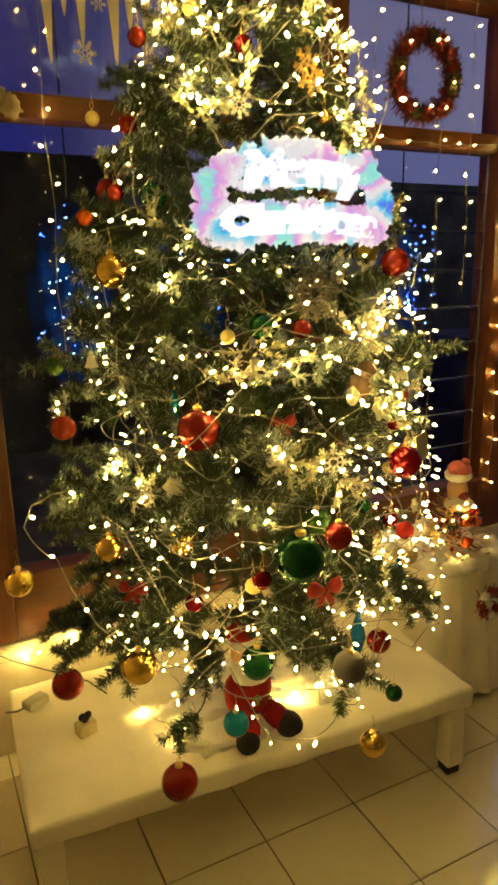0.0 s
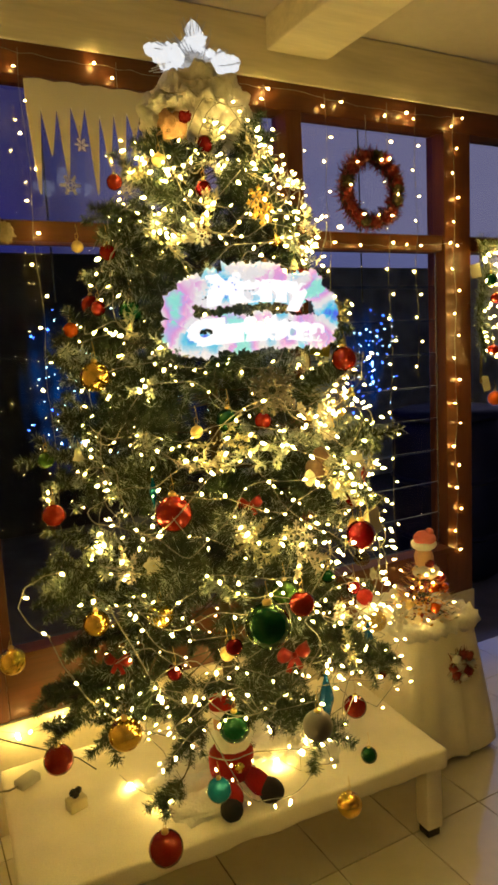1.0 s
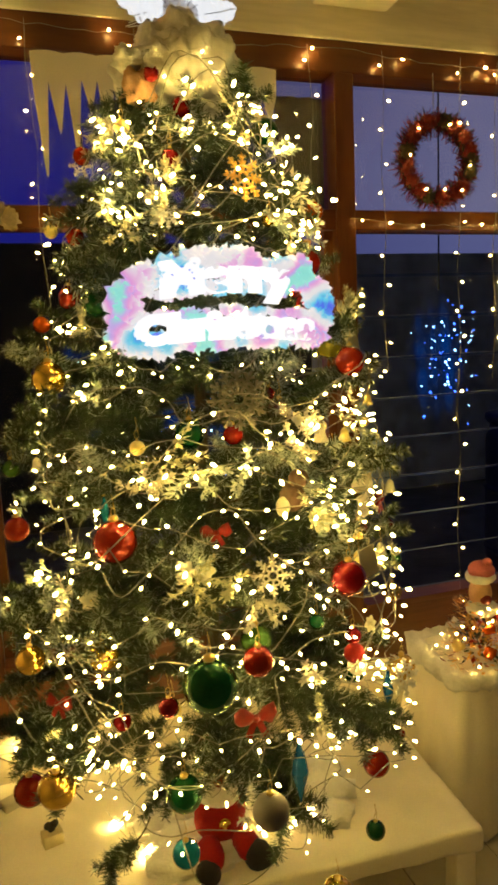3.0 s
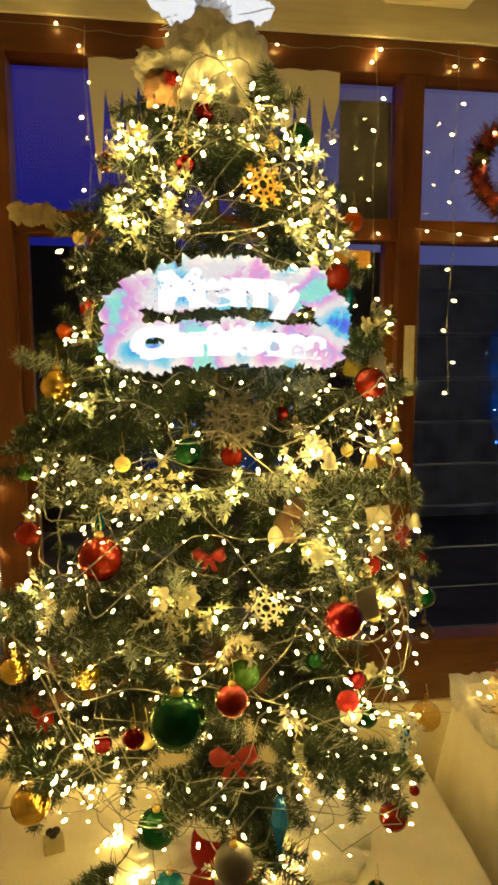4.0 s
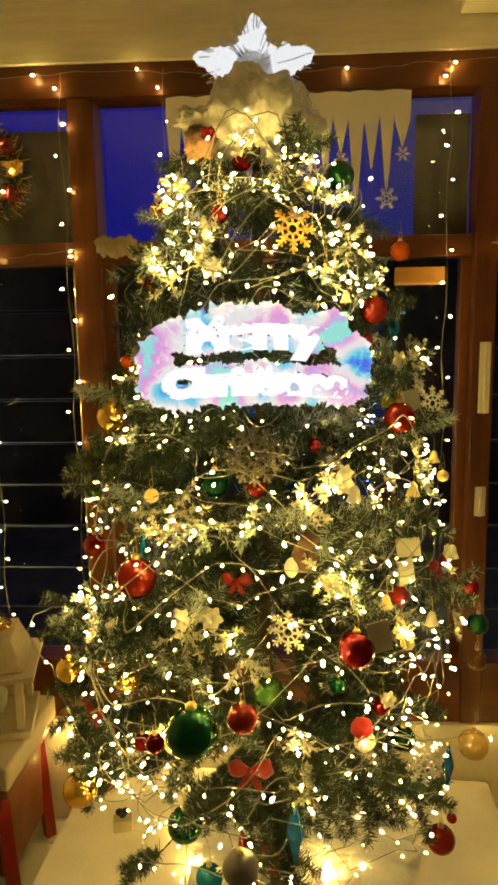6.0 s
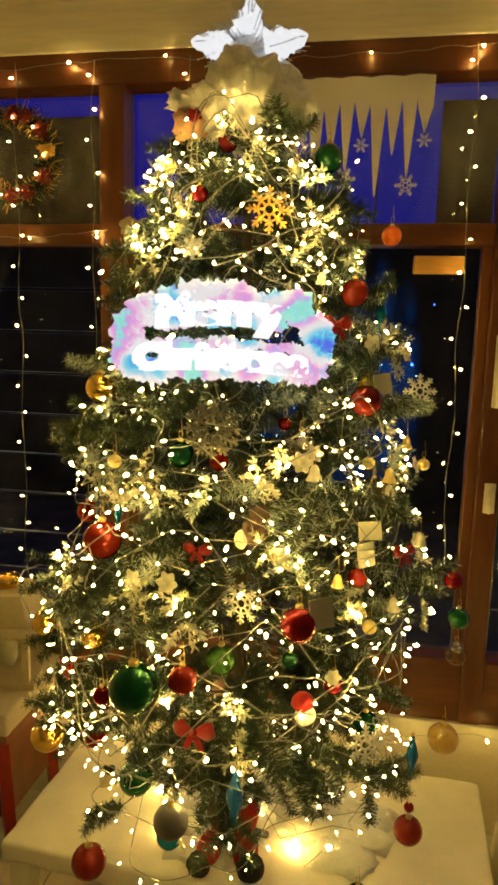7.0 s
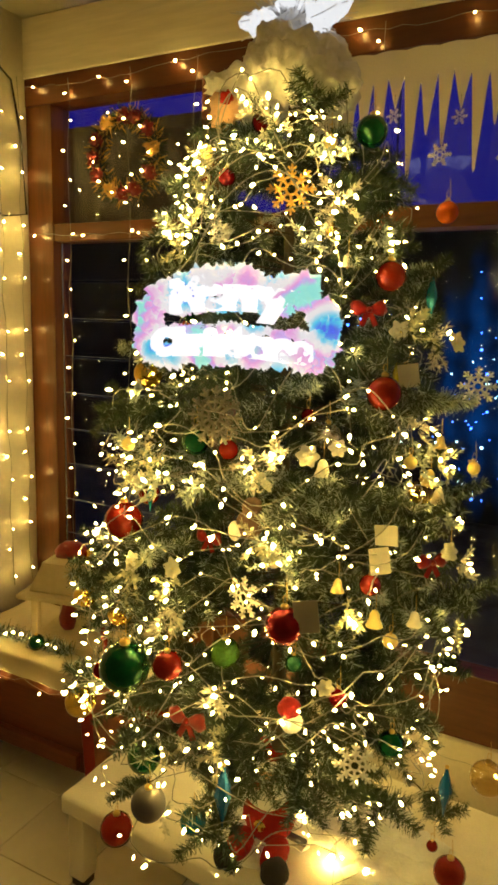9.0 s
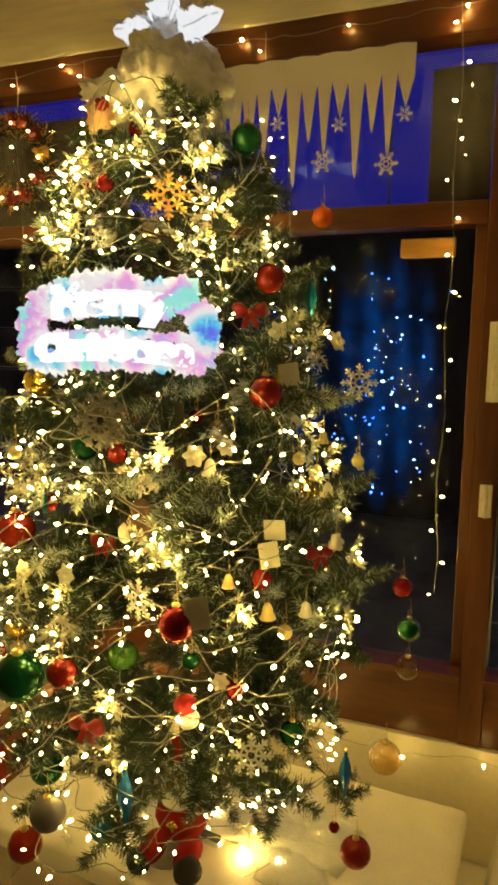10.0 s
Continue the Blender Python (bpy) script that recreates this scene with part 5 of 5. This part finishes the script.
def posy():
    t = thing("flower_arrangement", "red and gold artificial flower cone with lights on the stand", "flower arrangement", Matrix.Translation((1.7, 1.75, 0.555)))
    rng = random.Random(23)
    bm = bmesh.new()
    for k in range(900):
        h = rng.uniform(0.0, 0.2)
        r = 0.13 * (1 - h / 0.3) * rng.uniform(0.3, 1)
        a = rng.uniform(0, 6.283)
        c = Vector((r * math.cos(a), r * math.sin(a), h))
        d = Vector((math.cos(a), math.sin(a), rng.uniform(-0.3, 0.9))).normalized()
        side = d.cross(Vector((0.2, 0.3, 1))).normalized() * rng.uniform(0.004, 0.01)
        l = rng.uniform(0.02, 0.045)
        vs = [bm.verts.new(q) for q in (c, c + d * l * 0.5 + side, c + d * l, c + d * l * 0.5 - side)]
        bm.faces.new(vs).material_index = rng.choice((0, 0, 1, 2))
    part("leaves", bm, [M_GOLDFLAKE, M_RIBBON, M_NEEDLE], t)
    for k in range(13):
        a, h = rng.uniform(0, 6.283), rng.uniform(0.02, 0.18)
        r = 0.125 * (1 - h / 0.32)
        part("flower_head", lump(bmesh.new(), (r * math.cos(a), r * math.sin(a), h), (0.02, 0.02, 0.02), 0.5, 8, level=2, seed=k), rng.choice((M_RIBBON, M_ORANGE, M_YELLOW, M_PETAL)), t)
    for k in range(14):
        a, h = rng.uniform(2.5, 6.8), rng.uniform(0.0, 0.2)
        r = 0.15 * (1 - h / 0.34)
        put_bulb(CURTAIN_ME, t, Vector((r * math.cos(a), r * math.sin(a), h)), (math.cos(a), math.sin(a), 0.3), rng.uniform(0.9, 1.3))


posy()
doll("plush_doll", "knitted doll with a pink bobble hat on the flower cone", [((1.7, 1.74, 0.785), (0.038, 0.036, 0.05), M_SKIN), ((1.7, 1.74, 0.84), (0.05, 0.048, 0.026), M_COTTON), ((1.7, 1.735, 0.862), (0.044, 0.042, 0.03), M_PINK), ((1.712, 1.72, 0.89), (0.016, 0.016, 0.015), M_PINK), ((1.7, 1.71, 0.77), (0.02, 0.018, 0.018), M_WINE), ((1.7, 1.73, 0.735), (0.055, 0.05, 0.03), M_PETAL)])


# ---- garland beside the doorway ----
def garland():
    t = thing("fir_garland", "lit fir garland with baubles hanging on the doorway post", "garland", Matrix.Translation((2.36, WALL_Y - 0.07, 0)))
    rng = random.Random(31)
    bm = bmesh.new()
    for k in range(2600):
        u = rng.random()
        c = Vector((0.02 + 0.02 * math.sin(u * 9), 0.0, 2.03 - 0.62 * u)) if u < 0.8 else Vector((0.02 + (u - 0.8) * 3.5, 0, 2.03 - 0.05 * math.sin((u - 0.8) * 15)))
        a = rng.uniform(0, 6.283)
        d = Vector((math.cos(a), -abs(math.sin(a)) * 0.7, rng.uniform(-0.7, 0.7))).normalized()
        side = d.cross(Vector((0.1, 0.2, 1))).normalized() * 0.002
        l = rng.uniform(0.03, 0.075)
        vs = [bm.verts.new(q) for q in (c - side, c + side, c + d * l + side * 0.5, c + d * l - side * 0.5)]
        bm.faces.new(vs).material_index = 1 if rng.random() < 0.35 else 0
    part("needles", bm, [M_NEEDLE, M_FROST], t)
    part("cord", tube(bmesh.new(), [(0.02, 0.01, 1.4), (0.03, 0.01, 1.7), (0.02, 0.01, 2.03), (0.4, 0.01, 2.03), (0.72, 0.01, 2.03)], 0.006, 5), M_TWIG, t)
    for k in range(40):
        z = rng.uniform(1.5, 1.98)
        put_bulb(CURTAIN_ME, t, Vector((0.02 + rng.uniform(-0.055, 0.06), -0.06, z)), (rng.uniform(-1, 1), -1, 0), rng.uniform(0.9, 1.4))


garland()
for material, label, x, z, r in ((M_GREEN, "dark green bauble in the garland", 2.37, 1.86, 0.028), (M_RED, "shiny red bauble in the garland", 2.4, 1.78, 0.024), (M_RED, "shiny red bauble in the garland", 2.385, 1.55, 0.026), (M_ORANGE, "orange bauble hanging below the garland", 2.395, 1.33, 0.034), (M_RED, "shiny red bauble in the garland", 2.45, 1.97, 0.03)):
    bauble(material, label, r, (x, WALL_Y - 0.13, z))
tag((2.3, WALL_Y - 0.11, 1.9), (-0.2, -1, 0.1), 0.05, 0.06, "small cream card tag in the garland")
tag((2.36, WALL_Y - 0.11, 1.4), (-0.2, -1, 0.1), 0.035, 0.07, "small cream card tag below the garland")


# ---- bench with gift house ----
def bench():
    x0, x1, y0, y1, h = XL + 0.02, -0.03, 1.68, 2.09, 0.5
    t = thing("side_bench", "dark red-brown wooden bench under a white cloth", "bench", Matrix.Translation((x0, y0, 0)))
    w, d = x1 - x0, y1 - y0
    bar("seat", (0, 0, h - 0.1), (w, d, h - 0.065), M_DARKWOOD, t)
    bar("front_panel", (0.02, 0.05, 0.1), (w - 0.05, 0.07, h - 0.1), M_DARKWOOD, t)
    bar("side_panel", (w - 0.05, 0.05, 0.1), (w - 0.03, d - 0.02, h - 0.1), M_DARKWOOD, t)
    bar("lower_rail", (0.03, 0.025, 0.12), (w - 0.07, 0.05, 0.18), M_DARKWOOD, t)
    for x in (0.04, w - 0.05):
        for y in (0.05, d - 0.05):
            bm = tube(bmesh.new(), [(x + (0.03 if x > 0.2 else -0.0), y, 0), (x, y, h - 0.1)], 0.024, 4, taper=1.2)
            part("leg", bm, mat("red leg paint", (0.25, 0.02, 0.012), 0.4, vary=0.3), t, smooth=False)
    bm = box(bmesh.new(), (-0.005, -0.01, h - 0.065), (w + 0.01, d, h + 0.01), 0.01)
    bmesh.ops.subdivide_edges(bm, edges=[e for e in bm.edges if e.calc_length() > 0.2], cuts=14, use_grid_fill=True)
    for v in bm.verts:
        v.co += Vector((0, 0, noise.noise(v.co * 11) * 0.006))
    part("cloth", bm, M_TANCLOTH, t, "thick creased cream cloth cover")


bench()


def gift_house():
    t = thing("toy_house", "cream open toy house with a bow on its roof", "toy house", Matrix.Translation((-0.21, 1.9, 0.512)) @ pose(0, 0, 0, 0, 0, 14) @ Matrix.Scale(1.3, 4))
    part("base", box(bmesh.new(), (-0.14, -0.1, 0), (0.14, 0.1, 0.02), 0.004), M_CARDBOARD, t, smooth=False)
    for x in (-0.125, 0.105):
        for y in (-0.09, 0.07):
            part("post", box(bmesh.new(), (x, y, 0.02), (x + 0.02, y + 0.02, 0.15), 0.003), M_CARDBOARD, t, smooth=False)
    part("back_wall", box(bmesh.new(), (-0.12, 0.092, 0.02), (0.12, 0.1, 0.15), 0.002), M_CARDBOARD, t, smooth=False)
    bm = box(bmesh.new(), (-0.155, -0.115, 0.15), (0.155, 0.115, 0.165), 0.004)
    part("eaves_board", bm, M_CARDBOARD, t, smooth=False)
    bm = box(bmesh.new(), (-0.13, -0.09, 0.165), (0.13, 0.09, 0.245), 0.006)
    for v in bm.verts:
        if v.co.z > 0.22:
            v.co.x *= 0.8
            v.co.y *= 0.75
    part("roof", bm, M_CARDBOARD, t, smooth=False)
    for x in (-0.06, 0.05):
        part("toy", lump(bmesh.new(), (x, 0.0, 0.06), (0.026, 0.024, 0.04), 0.25, 6, level=2, seed=x), M_WINE if x < 0 else M_FLOCK, t)
    for s in (1, -1):
        part("bow_loop", lump(bmesh.new(), (s * 0.045, 0, 0.262), (0.05, 0.035, 0.026), 0.3, 6, level=2, seed=s), M_GOLD if s > 0 else M_RIBBON, t)


gift_house()
t = thing("fir_garland", "small lit fir garland lying on the bench", "garland", Matrix.Translation((-0.5, 1.75, 0.512)))
rng = random.Random(41)
bm = bmesh.new()
for k in range(1500):
    c = Vector((rng.uniform(-0.15, 0.35), rng.uniform(-0.02, 0.02), rng.uniform(0.01, 0.04)))
    d = Vector((rng.uniform(-1, 1), rng.uniform(-1, 1), rng.uniform(-0.1, 1))).normalized()
    side = d.cross(Vector((0.1, 0.2, 1))).normalized() * 0.0018
    l = rng.uniform(0.02, 0.05)
    bm.faces.new([bm.verts.new(q) for q in (c - side, c + side, c + d * l)]).material_index = 1 if rng.random() < 0.3 else 0
part("needles", bm, [M_NEEDLE, M_FROST], t)
for k in range(12):
    put_bulb(CURTAIN_ME, t, Vector((-0.14 + 0.04 * k, -0.03, 0.04 + rng.uniform(0, 0.02))), (rng.uniform(-1, 1), -1, 0.4), 1.2)
bauble(M_GREEN, "dark green bauble in the bench garland", 0.03, (-0.3, 1.73, 0.55))
bauble(M_DKRED, "crimson bauble in the bench garland", 0.026, (-0.52, 1.73, 0.545))
swag("string_lights", "warm fairy lights draped along the bench edge", [(XL + 0.03, 1.665, 0.47), (-0.3, 1.66, 0.44), (-0.05, 1.665, 0.46), (-0.045, 2.0, 0.43), (0.0, 2.06, 0.3)], 5, 9, 0.03)

# side wall cable
tagged(link("power_cable", tube(bmesh.new(), [(XL + 0.006, 1.6, 2.6), (XL + 0.006, 1.95, 2.64), (XL + 0.008, 2.06, 2.58), (XL + 0.008, 2.1, 2.4), (XL + 0.02, 2.11, 2.1), (XL + 0.008, 2.0, 2.08), (XL + 0.008, 1.8, 2.16)], 0.004, 6), M_DKWIRE), "black cable running up the cream wall", "cable")


# ---- outside ----
def blue_net(p, w, h, seed):
    """A hanging sheet that stands in for a soft blue glow, with blue diodes, outside on the porch."""
    rng = random.Random(seed)
    t = thing("blue_light_net", "soft blue glow painted on a hanging sheet outside the window", "light net", Matrix.Translation(p), group="blue light nets")
    bm = bmesh.new()
    cols = [[bm.verts.new((w * u, 0.02 * math.sin(5 * u + 2 * v), h * v)) for v in [k / 12 for k in range(13)]] for u in [-1.6 + 0.1 * k for k in range(33)]]
    for a, b in zip(cols, cols[1:]):
        for k in range(12):
            bm.faces.new((a[k], b[k], b[k + 1], a[k + 1]))
    for f in bmesh.ops.extrude_face_region(bm, geom=list(bm.faces))["geom"]:
        if isinstance(f, bmesh.types.BMVert):
            f.co.y += 0.012
    # self-lit sheet imitating the blue glow behind the glass
    part("gauze", bm, M_BLUEGLOW, t)
    bm, bc = bmesh.new(), bmesh.new()
    for k in range(70):
        u, a = rng.betavariate(2, 2), rng.uniform(3.3, 6.2)
        r = w * rng.uniform(0.3, 1.5)
        bmesh.ops.create_icosphere(bm if rng.random() < 0.5 else bc, subdivisions=1, radius=rng.choice((0.002, 0.003, 0.003, 0.005)), matrix=Matrix.Translation((r * math.cos(a), r * math.sin(a), u * h)))
    tagged(part("blue_diodes", bm, M_BLUELED, t), kind="stuff")
    tagged(part("pale_diodes", bc, M_CYANLED, t), kind="stuff")
    part("cord", tube(bmesh.new(), [(0, 0, h), (0, 0, 2.77 - p[2])], 0.004, 5), M_DKWIRE, t)


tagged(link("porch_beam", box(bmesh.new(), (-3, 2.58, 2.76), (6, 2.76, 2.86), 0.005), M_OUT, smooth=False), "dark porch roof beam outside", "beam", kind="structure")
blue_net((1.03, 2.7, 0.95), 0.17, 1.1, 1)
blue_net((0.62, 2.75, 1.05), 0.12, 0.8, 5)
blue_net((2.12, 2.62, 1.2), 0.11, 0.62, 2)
o = thing("water_drum", "dark blue plastic drum standing on the porch", "drum", Matrix.Translation((3.35, 3.3, -0.03)))
part("shell", lathe(bmesh.new(), [(0.3, 0.0), (0.36, 0.05), (0.38, 0.3), (0.37, 0.32), (0.38, 0.34), (0.38, 1.0), (0.35, 1.1), (0.1, 1.14)], 28), M_BARREL, o)
part("lid", lathe(bmesh.new(), [(0.37, 1.1), (0.385, 1.12), (0.385, 1.15), (0.3, 1.17)], 28), M_BARREL, o)
for z in (0.32, 0.7):
    part("hoop", lathe(bmesh.new(), [(0.381, z - 0.02), (0.395, z), (0.381, z + 0.02)], 28), M_BARREL, o)


# ---- floor tiles ----
tile = 0.3
bm = box(bmesh.new(), (0.002, 0.002, -0.012), (tile - 0.002, tile - 0.002, 0.0), 0.0015)
me = bpy.data.meshes.new("tile")
bm.to_mesh(me)
bm.free()
me.materials.append(M_TILE)
rest = bmesh.new()
for i in range(-7, 12):
    for j in range(-16, 3):
        x, y = 1.325 + tile * i, 1.4 + tile * j
        if x < XL - 0.3 or x > XR or y < YB - 0.3 or y > WALL_Y - 0.02:
            continue
        if -4 <= i <= 8 and -7 <= j:
            o = new("tile", me)
            o.parent = floor
            o.location = (x, y, 0)
        else:
            box(rest, (x + 0.002, y + 0.002, -0.012), (x + tile - 0.002, y + tile - 0.002, 0.0))
tagged(part("tiles", rest, M_TILE, floor, smooth=False), kind="stuff")
